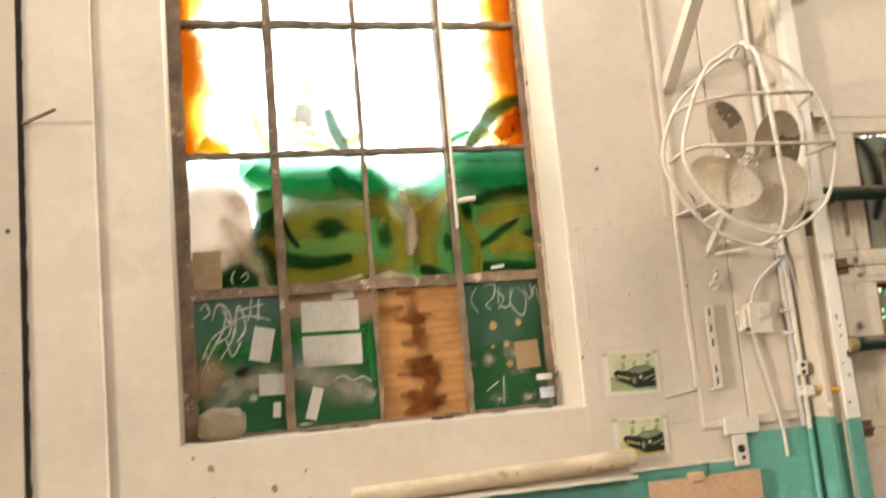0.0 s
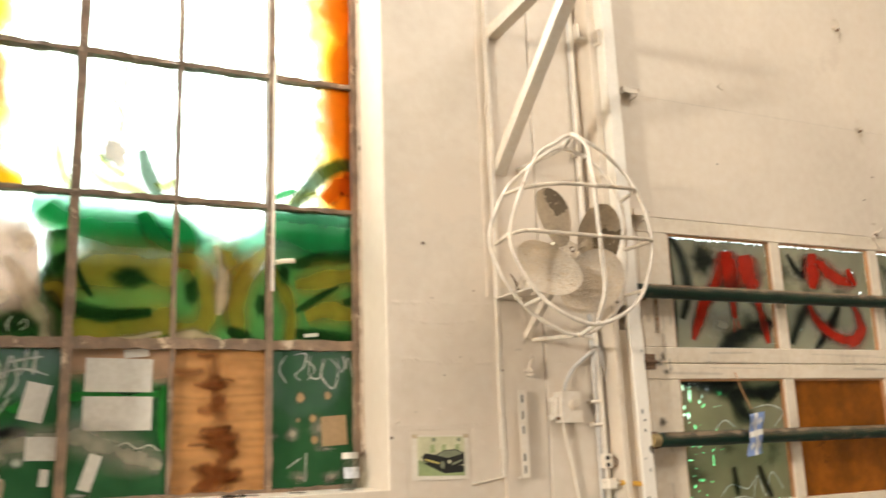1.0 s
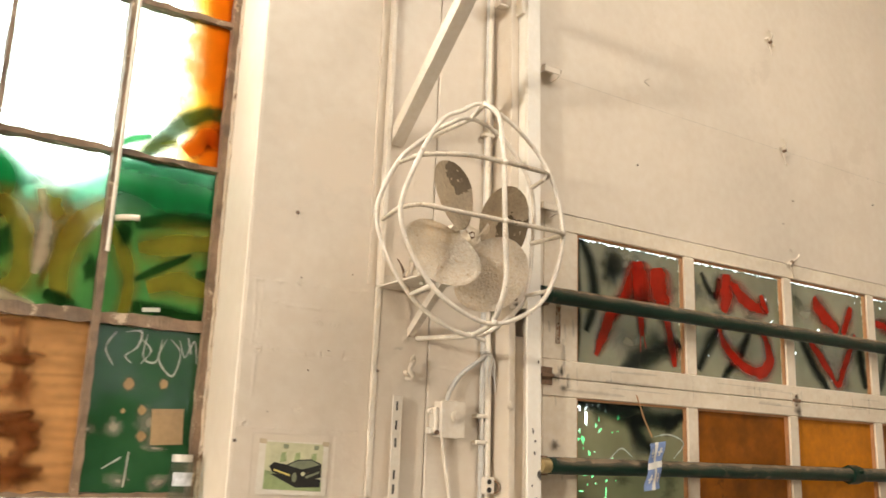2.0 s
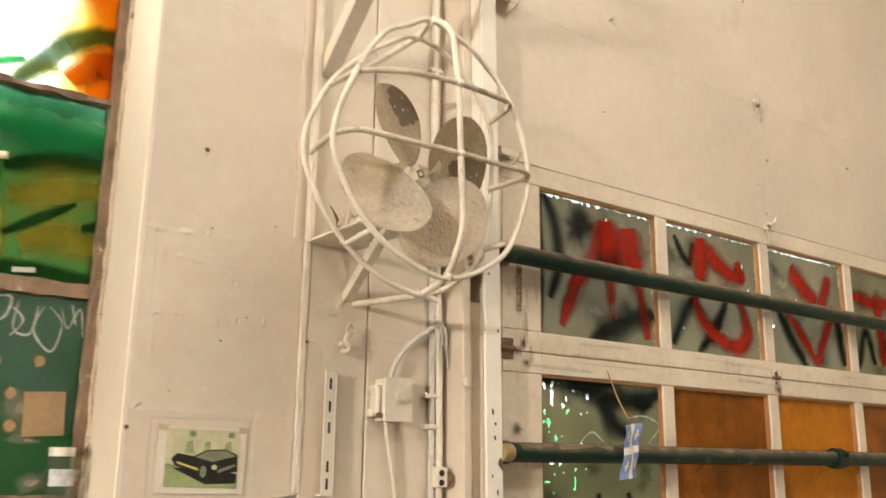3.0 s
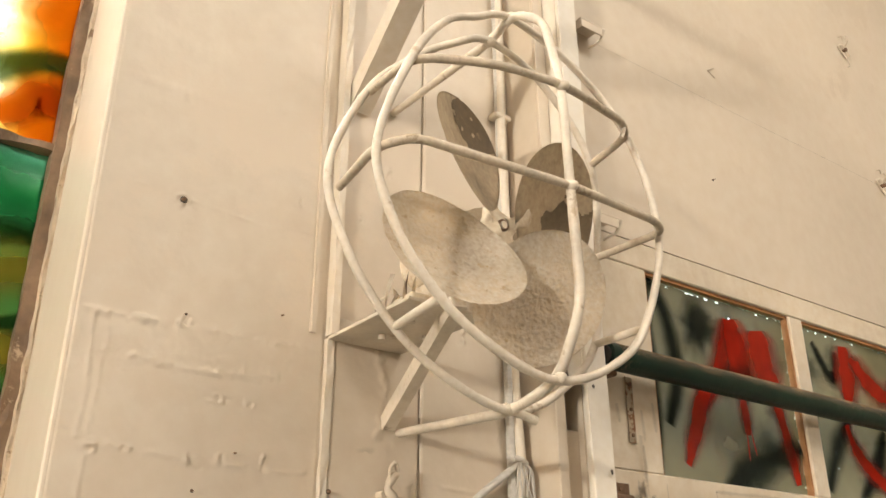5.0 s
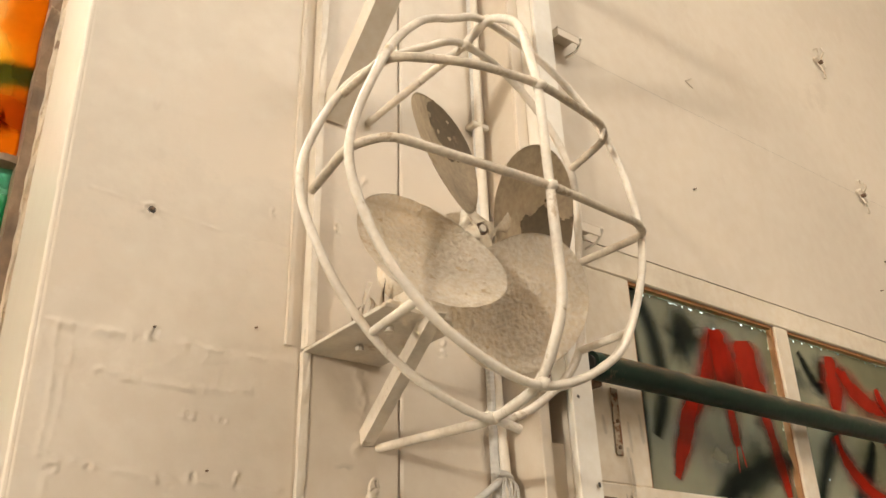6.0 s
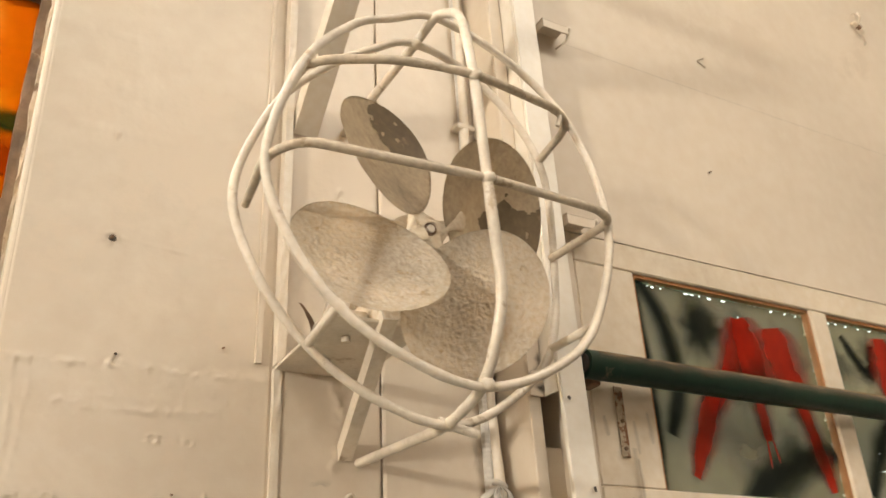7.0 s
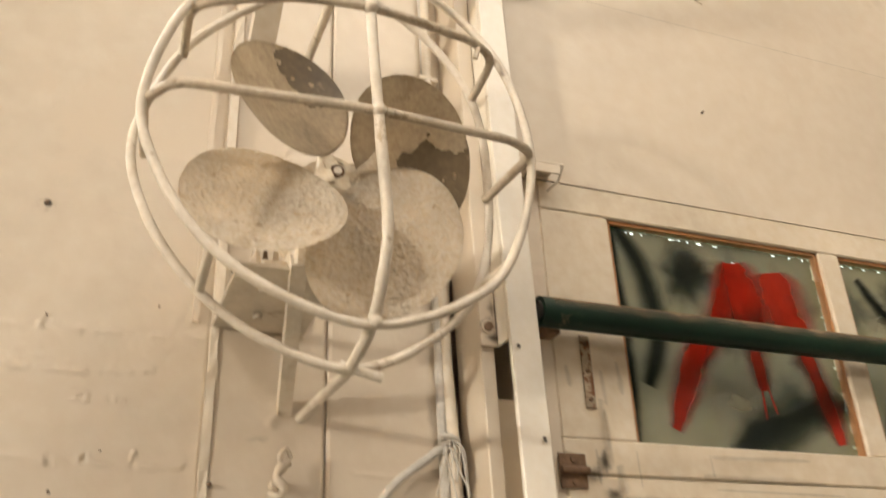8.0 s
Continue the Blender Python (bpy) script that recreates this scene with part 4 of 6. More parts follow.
# grime on the door: along the section joint, round the hinges, on the sill
g = Face(2.205, 4.6, 1.325, 2.387, DOORY - 0.0004, door)
for k in range(14):
    u = random.uniform(0.0, 0.98)
    v = random.uniform(0.485, 0.56)
    g.stroke("grime", [(u, v), (u + random.uniform(0.05, 0.16), v + random.uniform(-0.004, 0.004))], random.uniform(0.003, 0.010), M_GRIME)
for u, v in ((0.02, 0.52), (0.03, 0.50), (0.035, 0.55), (0.02, 0.72), (0.53, 0.51), (0.535, 0.56)):
    g.blob("grime", (u, v), random.uniform(0.015, 0.03), random.uniform(0.015, 0.04), M_GRIMED, 0, 0.6)
for k in range(10):
    u = random.uniform(0.005, 0.05)
    v = random.uniform(0.3, 0.95)
    g.stroke("grime", [(u, v), (u + 0.002, v + random.uniform(0.03, 0.09))], random.uniform(0.005, 0.014), M_GRIME)
for k in range(16):
    u = random.uniform(0.02, 0.95)
    g.stroke("drip", [(u, 0.485), (u + 0.001, 0.50 + random.uniform(0.01, 0.05))], random.uniform(0.002, 0.005), M_GRIME)
g = Face(-0.07, REV, 1.40, 1.46, FRONT - 0.0004, window)
for k in range(12):
    u = random.uniform(0.0, 0.95)
    g.stroke("sill_grime", [(u, 0.22), (u + random.uniform(0.03, 0.08), 0.24)], random.uniform(0.003, 0.008), M_GRIMED)

g = Face(2.2, 4.6, 2.40, 3.10, DOORY - 0.0004, None)
for k in range(5):
    u = 0.02 + 0.19 * k
    q = g.stroke("seam_mark", [(u, 0.328), (u + 0.1, 0.329), (u + 0.2, 0.328 + random.uniform(-0.001, 0.001))], 0.0017, M_GRIME)
    tagged(q, "faint dirty joint line between wall boards", "joint line", "joint lines over the door")

# ---- rails across the door ----
RAILY = 2.84
for k, (z, x0) in enumerate(((2.09, 2.155), (1.56, 2.19))):
    r = thing("guard_rail", "dark green painted steel pipe across the door", "rail", "rails across the door")
    rod("pipe", [(x0, RAILY, z)] + [(x0 + 0.25 * q, RAILY, z) for q in range(1, 18)] + [(6.9, RAILY, z)], 0.026, M_RAIL, r, sides=20, r=0.01, wob=0.02)
    if k:
        rod("end_plug", [(2.158, RAILY, z), (2.191, RAILY, z)], 0.0235, M_BRASS, r, "bare yellowish pipe end", sides=16)
        rod("collar", [(3.715, RAILY, z), (3.775, RAILY, z)], 0.037, M_RAIL, r, sides=8)
        rod("collar_bolt", [(3.745, RAILY - 0.03, z + 0.01), (3.745, RAILY - 0.05, z + 0.012)], 0.008, M_RAIL, r, sides=6)
    else:
        rod("pipe_socket", [(2.150, RAILY, z), (2.157, RAILY, z)], 0.018, M_DARK, r, sides=16)
    bm = bmesh.new()
    uv = bm.loops.layers.uv.new("UVMap")
    rows = []
    for q in range(161):
        x = x0 + 0.02 + q * 0.029
        w = 1.15 + 0.25 * noise.noise(Vector((x * 7, z * 5, 0)))
        rows.append([(bm.verts.new((x, RAILY - 0.0266 * math.sin(a + 0.6), z + 0.0266 * math.cos(a + 0.6))), h / 8) for h, a in enumerate([w * (h - 4) / 4 for h in range(9)])])
    for a, b in zip(rows, rows[1:]):
        for h in range(8):
            quad = (a[h], b[h], b[h + 1], a[h + 1])
            f = bm.faces.new([c[0] for c in quad])
            for lo, c in zip(f.loops, quad):
                lo[uv].uv = (0.5, c[1])
    part("dusty_top", bm, M_DUST, r, "dusty worn upper side")
    for bx in (2.178, 6.4):
        block("rail_bracket", (bx, RAILY + 0.015, z - 0.03), (bx + 0.025, DOORY + 0.001, z + 0.03), M_RUST, r, 0.003)

# ---- pennant on the lower rail ----
flag = thing("pennant", "small faded blue pennant with a white cross on yellow string", "flag")
fm = Matrix.Translation((2.59, 2.785, 1.570)) @ Matrix.Rotation(radians(2), 4, "Z") @ Matrix.Rotation(radians(9), 4, "Y") @ Matrix.Diagonal((0.8, 0.8, 0.86, 1))


def cloth(name, x0, x1, z0, z1, y, material, label=""):
    bm = bmesh.new()
    bmesh.ops.create_grid(bm, x_segments=12, y_segments=16, size=0.5)
    for v in bm.verts:
        x, z = x0 + (v.co.x + 0.5) * (x1 - x0), z0 + (v.co.y + 0.5) * (z1 - z0)
        v.co = (x, y + 0.006 * math.sin(x * 60 + z * 25) + 0.004 * math.sin(z * 70), z + x * 0.3)
    bmesh.ops.solidify(bm, geom=bm.faces[:], thickness=0.0006)
    bm.transform(fm)
    return part(name, bm, material, flag, label, smooth=True)


cloth("blue_field", -0.042, 0.042, -0.088, 0.088, 0, M_BLUE)
cloth("cross_bar", -0.0425, 0.0425, -0.009, 0.014, -0.0016, M_CLOTH, "white cross bar")
cloth("cross_upright", -0.008, 0.008, -0.0885, 0.0885, -0.0018, M_CLOTH, "white cross upright")
for cx, cz in ((-0.023, 0.05), (0.023, 0.05), (-0.023, -0.046), (0.023, -0.046)):
    cloth("white_emblem", cx - 0.0035, cx + 0.0035, cz - 0.016, cz + 0.016, -0.0016, M_CLOTH)
    cloth("white_emblem", cx - 0.009, cx + 0.009, cz - 0.004, cz + 0.003, -0.0018, M_CLOTH)
rod("string", [(2.612, DOORY - 0.004, 1.80), (2.60, 2.84, 1.72), (2.585, 2.79, 1.66)], 0.0022, M_RAW, flag, "brownish yellow string", sides=6)

# ---- door track and hardware ----
track = thing("door_track", "cream painted steel door post with chipped paint", "post")
for z0, z1, m in ((1.315, TOP, M_POST), (0, 1.314, M_TEAL)):
    block("post_face", (2.096, 2.832, z0), (2.150, 2.842, z1), m, track, 0.002, "" if z0 else "teal painted lower post")
    block("post_return", (2.140, 2.843, z0), (2.150, 2.892, z1), m, track, 0.002)
block("post_side", (2.0965, 2.843, 2.036), (2.1, 2.885, TOP), M_POST, track)
tf = Face(2.096, 2.150, 1.32, 2.32, 2.8315, track)
for u, v, a, b in ((0.4, 0.66, 0.004, 0.009), (0.55, 0.69, 0.005, 0.004), (0.5, 0.725, 0.004, 0.006), (0.82, 0.79, 0.008, 0.014), (0.3, 0.82, 0.003, 0.004), (0.6, 0.86, 0.003, 0.008), (0.3, 0.95, 0.005, 0.005), (0.75, 0.45, 0.003, 0.006), (0.2, 0.3, 0.003, 0.004)):
    tf.blob("paint_chip", (u, v), a, b, M_CHIP, 0.2, 0.6, 12)
for z in (3.085,):
    bm = bmesh.new()
    box(bm, (2.03, 2.90, z - 0.012), (2.11, 2.93, z - 0.004), 0.001)
    box(bm, (2.03, 2.90, z - 0.004), (2.038, 2.93, z + 0.05), 0.001)
    box(bm, (2.082, 2.843, z - 0.05), (2.0955, 2.93, z + 0.012), 0.002)
    part("post_bracket", bm, M_TRIM, track)

jamb = thing("jamb_board", "cream painted board and plate beside the door post", "board")
block("board", (2.0665, 2.887, 1.322), (2.092, 2.9885, TOP), M_WALL, jamb, 0.002)
block("lower_board", (2.0665, 2.887, 0), (2.092, 2.9885, 1.321), M_TEAL, jamb, 0.002, "teal painted lower board")
block("lower_strip", (2.0930, 2.905, 0), (2.1385, 3.1, 1.296), M_TEAL, jamb, 0.002, "teal painted lower strip")
block("filler_strip", (2.0930, 2.905, 1.297), (2.1385, 3.1, 1.955), M_WALL, jamb, 0.002)
block("plate", (2.0645, 2.879, 2.035), (2.0955, 2.8865, TOP), M_WALL, jamb, 0.002)
for px, pz in ((2.079, 2.068), (2.071, 1.735), (2.079, 1.36)):
    rod("bolt", [(px, 2.888, pz), (px, 2.872, pz)], 0.009, M_RUST if pz > 1.9 else M_WALL, jamb, sides=6)
    rod("washer", [(px, 2.8868, pz), (px, 2.8755, pz)], 0.012, M_WALL, jamb, sides=14)

# hooks on the wall over the door, hinges on the door


def hook(x, y, z, turn):
    h = thing("wall_hook", "small bent steel hook painted over with cream", "hook", "hooks over the door")
    c, s = math.cos(turn), math.sin(turn)
    bm = bmesh.new()
    box(bm, (-0.009, -0.004, -0.026), (0.009, 0, 0.026), 0.001)
    box(bm, (-0.007, -0.016, 0.006), (0.007, -0.003, 0.024), 0.003)
    box(bm, (-0.007, -0.016, -0.024), (0.007, -0.003, -0.006), 0.003)
    bm.transform(Matrix.Translation((x, y, z)) @ Matrix.Rotation(turn, 4, "Y"))
    part("base_plate", bm, M_WALL, h)
    rod("bolt", [(x, y - 0.003, z), (x, y - 0.016, z)], 0.008, M_RUST, h, sides=6)
    rod("prong", [(x, y - 0.006, z), (x + 0.024 * c, y - 0.034, z + 0.024 * s), (x + 0.034 * c, y - 0.03, z + 0.042 * s)], 0.0035, M_WALL, h, sides=6, r=0.01)
    rod("wire_end", [(x - 0.01, y - 0.006, z - 0.01), (x - 0.012, y - 0.018, z - 0.04), (x + 0.006, y - 0.014, z - 0.062), (x + 0.012, y - 0.004, z - 0.056)], 0.0024, M_WALL, h, sides=6, r=0.01)
    rod("wire_end", [(x - 0.012, y - 0.003, z + 0.05), (x - 0.004, y - 0.012, z + 0.054), (x + 0.01, y - 0.005, z + 0.046)], 0.0022, M_WALL, h, sides=6, r=0.006)


hook(3.416, DOORY - 0.002, 3.344, 2.2)
hook(3.474, DOORY - 0.002, 2.867, 2.4)
hook(3.486, DOORY, 2.392, 0.9)


def latch(z):
    h = thing("door_latch", "short steel bolt bracket beside the door post", "latch", "latches beside the post")
    bm = bmesh.new()
    box(bm, (2.165, DOORY - 0.045, z + 0.004), (2.232, DOORY - 0.001, z + 0.009), 0.001)
    box(bm, (2.165, DOORY - 0.045, z - 0.016), (2.232, DOORY - 0.041, z + 0.004), 0.001)
    box(bm, (2.165, DOORY - 0.041, z - 0.016), (2.170, DOORY - 0.001, z + 0.004), 0.001)
    part("latch_arm", bm, M_WALL, h)
    rod("latch_hook", [(2.228, DOORY - 0.04, z), (2.24, DOORY - 0.045, z + 0.008), (2.236, DOORY - 0.03, z - 0.02), (2.222, DOORY - 0.006, z - 0.032)], 0.003, M_TRIM, h, sides=6, r=0.008)


latch(2.872)
latch(2.39)


def hinge(x, z, w, material):
    h = thing("strap_hinge", "rusty strap hinge with chipped cream paint", "hinge", "hinges on the door")
    bm = bmesh.new()
    box(bm, (x, DOORY - 0.005, z - 0.028), (x + w, DOORY - 0.0005, z - 0.004), 0.001)
    box(bm, (x, DOORY - 0.005, z + 0.004), (x + w, DOORY - 0.0005, z + 0.028), 0.001)
    leaf = part("leaf", bm, material, h)
    rod("knuckle", [(x, DOORY - 0.009, z), (x + w, DOORY - 0.009, z)], 0.007, M_RUST, h, sides=10)
    for q in (-0.018, 0.018):
        rod("screw", [(x + w / 2, DOORY - 0.005, z + q), (x + w / 2, DOORY - 0.0075, z + q)], 0.005, M_RUST, leaf, sides=8)


hinge(2.192, 1.838, 0.05, M_RUST)
hinge(3.455, 1.835, 0.035, M_DOOR)
hinge(2.192, 1.27, 0.05, M_RUST)
slot = thing("strike_plate", "narrow rusty slot plate on the door stile", "plate")
block("plate", (2.256, DOORY - 0.003, 1.945), (2.276, DOORY - 0.0006, 2.075), M_SLOT, slot, 0.001)
for q in range(3):
    rod("screw", [(2.266, DOORY - 0.003, 1.96 + 0.05 * q), (2.266, DOORY - 0.005, 1.96 + 0.05 * q)], 0.004, M_RUST, slot, sides=8)

# ---- pier: panels, seams, teal ----
panel = thing("wall_panel", "thin cream painted sheet fixed to the pier", "panel", "pier sheets")
block("sheet", (1.655, 2.981, 1.32), (1.829, 2.9895, TOP), M_WALL, panel, 0.0015)
panel = thing("wall_panel", "thin cream painted sheet fixed to the pier", "panel", "pier sheets")
block("sheet", (1.8325, 2.981, 1.32), (2.0545, 2.9895, TOP), M_WALL, panel, 0.0015)
rough_bar("edge_bead", (1.641, 2.977, 1.46), (1.6555, 2.9885, 2.062), 2, M_TRIM, None, 0.003, 70)
tagged(bpy.data.objects["edge_bead"], "cracked cream filler bead along the sheet edge", "bead")
rough_bar("edge_trim", (1.642, 2.965, 2.068), (1.656, 2.9885, TOP), 2, M_TRIM, None, 0.0018, 90)
tagged(bpy.data.objects["edge_trim"], "cream painted angle trim up the pier", "trim", kind="structure")
rough_bar("edge_fillet", (1.612, 2.982, 2.07), (1.622, 2.9885, TOP), 2, M_WALL, None, 0.0015, 60)
tagged(bpy.data.objects["edge_fillet"], "painted-over cable up the pier", "cable")
rod("edge_cable", [(1.655, 2.985, 1.75), (1.672, 2.985, 1.46), (1.53, 2.986, 1.44)], 0.004, M_WALL, None, r=0.03, sides=8)
tagged(bpy.data.objects["edge_cable"], "thin painted-over cable bent along the wall", "cable")
wall("wall_teal_pier", [((1.80, 2.9775, 0), (2.0545, 2.9805, 1.292)), ((1.655, 2.9775, 0), (1.80, 2.9805, 1.205))], "glossy teal painted dado on the pier", M_TEAL)
wall("wall_teal", [((0.2, 2.9865, 0), (1.6545, 2.9895, 1.203)), ((-0.485, 2.9865, 0), (0.2, 2.9895, 1.12))], "glossy teal painted dado under the window", M_TEAL)
rough_bar("dado_line", (1.37, 2.977, 1.206), (1.80, 2.9885, 1.214), 0, M_TRIM, None, 0.002, 40)
tagged(bpy.data.objects["dado_line"], "thin painted strip above the teal dado", "trim", kind="structure")

# plaster relief on the pier: trowelled skin with seams, ridges and torn spots under the paint
def near(x, z, pts):
    """Distance from a point of the wall to a line through pts."""
    best = 9.0
    for (ax, az), (bx, bz) in zip(pts, pts[1:]):
        dx, dz = bx - ax, bz - az
        t = max(0.0, min(1.0, ((x - ax) * dx + (z - az) * dz) / (dx * dx + dz * dz)))
        best = min(best, math.hypot(x - ax - dx * t, z - az - dz * t))
    return best


SEAMS = (([(1.24, 2.041), (1.293, 2.038), (1.40, 2.042), (1.513, 2.042), (1.64, 2.045)], 0.006, 0.0019),
         ([(1.306, 1.985), (1.35, 1.981), (1.39, 1.979), (1.462, 1.975), (1.56, 1.986)], 0.0055, 0.0020),
         ([(1.291, 2.038), (1.29, 1.968), (1.285, 1.891), (1.283, 1.72)], 0.0045, 0.0016),
         ([(1.268, 2.035), (1.274, 1.921), (1.270, 1.86)], 0.004, 0.0018),
         ([(1.25, 1.865), (1.337, 1.849), (1.436, 1.842), (1.581, 1.838), (1.64, 1.842)], 0.005, 0.0020),
         ([(1.24, 2.258), (1.298, 2.257), (1.408, 2.248), (1.495, 2.241), (1.64, 2.243)], 0.0025, 0.0010),
         ([(1.245, 2.442), (1.335, 2.443), (1.518, 2.44), (1.64, 2.446)], 0.0025, 0.0010),
         ([(1.245, 2.64), (1.453, 2.637), (1.64, 2.64)], 0.0025, 0.0009),
         ([(1.25, 1.637), (1.40, 1.634), (1.64, 1.632)], 0.004, 0.0014),
         ([(1.747, 2.048), (1.756, 2.008), (1.76, 1.962), (1.746, 1.915)], 0.010, 0.0034),
         ([(1.84, 1.842), (1.95, 1.836), (2.05, 1.838)], 0.0035, 0.0014),
         ([(1.66, 2.40), (1.83, 2.392), (2.05, 2.40)], 0.0025, 0.0009))
TORN = ((1.466, 1.937, 0.020, 0.009), (1.52, 1.934, 0.008, 0.004), (1.436, 1.842, 0.012, 0.008), (1.481, 1.849, 0.010, 0.008), (1.548, 1.853, 0.004, 0.012), (1.292, 1.844, 0.012, 0.008),
        (1.337, 1.849, 0.010, 0.006), (1.40, 2.044, 0.011, 0.006), (1.374, 2.247, 0.014, 0.012), (1.617, 2.136, 0.004, 0.006), (1.42, 1.69, 0.011, 0.008), (1.36, 2.438, 0.018, 0.004),
        (1.56, 1.77, 0.007, 0.010), (1.725, 1.62, 0.011, 0.015), (1.93, 2.12, 0.008, 0.018), (1.58, 2.30, 0.006, 0.010), (1.27, 1.644, 0.014, 0.010), (1.755, 2.408, 0.011, 0.011), (1.70, 2.30, 0.006, 0.014))


def relief(x, z):
    p = Vector((x, z, 0.0))
    n1, n2, n3 = noise.noise(p * 7), noise.noise(p * 28 + Vector((4, 1, 2))), noise.noise(p * 90 + Vector((2, 7, 5)))
    h = 0.0016 + 0.0009 * n1 + 0.0004 * n2 + 0.00022 * n3
    if x < 1.645 and 1.97 < z < 2.045:          # rough band of filler between two seams
        h += 0.0010 * max(0.0, n2 + 0.2) + 0.0007 * max(0.0, n3)
    for pts, w, high in SEAMS:
        if abs(z - pts[0][1]) > 0.35 or abs(x - pts[0][0]) > 0.45:
            continue
        d = near(x, z, pts)
        if d < 3 * w:
            h += high * math.exp(-(d / w) ** 2) * (0.55 + 0.9 * n2 + 0.7 * n3)
    for cx, cz, w, t in TORN:
        if abs(x - cx) < 2.5 * w and abs(z - cz) < 2.5 * t:
            r = math.hypot((x - cx) / w, (z - cz) / t) * (1 + 0.7 * n3 + 0.8 * n2)
            h += 0.0032 * math.exp(-((r - 0.75) / 0.4) ** 2) * max(0.0, 0.25 + 2.0 * n3 + n2) - 0.0022 * math.exp(-(r / 0.5) ** 2)
    if 1.30 < x < 1.54 and z < 1.62:            # flat behind the prints
        return 0.0006
    return 0.0002 + 0.9 * h


def plaster(x0, x1, y, label):
    nx = int((x1 - x0) / 0.0028)
    zs = [1.345 + 0.0028 * k for k in range(int((2.32 - 1.345) / 0.0028))]
    while zs[-1] < 3.2:
        zs.append(zs[-1] + 0.007)
    zs.append(TOP)
    bm = bmesh.new()
    rows = []
    for j, z in enumerate(zs):
        rim = j in (0, len(zs) - 1)
        rows.append([bm.verts.new((x0 + (x1 - x0) * i / nx, y + 0.001 if rim or i in (0, nx) else y - relief(x0 + (x1 - x0) * i / nx, z), z)) for i in range(nx + 1)])
    for a, b in zip(rows, rows[1:]):
        for i in range(nx):
            bm.faces.new((a[i], a[i + 1], b[i + 1], b[i]))
    tagged(part("wall_plaster", bm, M_WALL, smooth=True), label, "plaster", kind="structure")


plaster(1.2415, 1.6415, 2.9905, "lumpy painted plaster with seams and torn spots")
plaster(1.657, 1.8285, 2.9815, "painted sheet with filler lumps")
plaster(1.834, 2.053, 2.9815, "painted sheet with filler lumps")


def nail(x, y, z, s=0.006, l=0.012):
    n = tagged(rod("nail", [(x, y + 0.004, z), (x + 0.001, y - l, z - 0.002)], s * 0.5, M_RUST, None, sides=8), "small rusty nail in the painted wall", "nail", "nails in the wall")
    bm = bmesh.new()
    tube(bm, [(x + 0.002, y + 0.0005, z - 0.001), (x + 0.002, y - 0.0012, z - 0.001)], s, 10, wob=0.5)
    part("chipped_hole", bm, M_CHIP, n)


for x, y, z, s in ((1.374, 2.99, 2.248, 0.007), (1.245, 2.99, 1.60, 0.006), (1.40, 2.99, 2.06, 0.003), (1.44, 2.99, 1.80, 0.004), (1.56, 2.99, 2.09, 0.004), (1.655, 2.977, 1.815, 0.006), (1.33, 2.99, 1.68, 0.003), (1.46, 2.99, 1.52, 0.003),
                   (1.50, 2.99, 1.86, 0.003), (0.30, 2.99, 1.33, 0.005), (0.31, 2.99, 1.25, 0.003), (2.63, 2.888, 2.63, 0.003), (3.52, 2.888, 2.66, 0.004), (3.45, 2.888, 2.55, 0.003), (4.1, 2.888, 2.75, 0.004)):
    nail(x, y, z, s * 0.75, 0.008)
rod("spike", [(-0.49, 2.993, 2.452), (-0.375, 2.90, 2.468)], 0.0055, M_RUST, None, sides=10)
tagged(bpy.data.objects["spike"], "long iron spike driven in beside the crack", "spike")
rod("wall_cable", [(-0.278, 2.983, 0.0), (-0.268, 2.983, 1.4), (-0.276, 2.983, 2.2), (-0.284, 2.983, TOP)], 0.0055, M_WALL, None, sides=10)
tagged(bpy.data.objects["wall_cable"], "painted-over cable running up beside the window", "cable")
for x, z, s in ((0.02, 1.365, 0.011), (0.025, 1.27, 0.010), (0.205, 1.285, 0.012), (-0.03, 1.40, 0.006)):
    t = Face(x - 0.1, x + 0.1, z - 0.1, z + 0.1, 2.9892, None).blob("tape_mark", (0.5, 0.5), s, s * 1.2, M_TAN, 0.2, 0.4, 14, 4)
    tagged(t, "old yellowed tape mark on the wall", "tape mark", "tape marks")

# ---- conduit, cables, switch ----
conduit = thing("conduit", "cream painted conduit with a flexible cable beside it", "conduit")
rod("pipe", [(2.018, 2.962, TOP), (2.02, 2.962, 2.5), (2.036, 2.962, 2.0), (2.040, 2.957, 1.90), (2.05, 2.962, 1.52), (2.05, 2.962, 1.285)], 0.010, M_TRIM, conduit, r=0.1, sides=12)
rod("lower_pipe", [(2.05, 2.962, 1.2845), (2.05, 2.962, 0.1)], 0.0105, M_TEAL, conduit, "teal painted lower length", sides=12)
bm = bmesh.new()
fine = []
for k in range(900):
    t = k / 899
    fine.append(Vector((1.994 + 0.036 * t, 2.966, TOP - (TOP - 1.295) * t)))
tube(bm, fine[:], 0.0085, 8)
for i, v in enumerate(bm.verts):
    c = fine[min(899, i // 8)]
    v.co = c + (v.co - c) * (1 + 0.08 * (i // 8 % 2))
part("flexible_sleeve", bm, M_WIRE, conduit, "ribbed grey cable sleeve")
for z in (1.62, 2.62, 1.70):
    block("clip", (1.998, 2.952, z - 0.005), (2.042, 2.9805, z + 0.008), M_TRIM, conduit, 0.003)
for k in range(9):
    a = 0.2 + 0.7 * k
    rod("frayed_strand", [(2.03, 2.945, 1.895), (2.03 + 0.018 * math.sin(a), 2.935, 1.88), (2.03 + 0.03 * math.sin(a * 1.3), 2.94, 1.80 + 0.03 * math.cos(a * 3))], 0.0016, M_WIRE, conduit, sides=5)
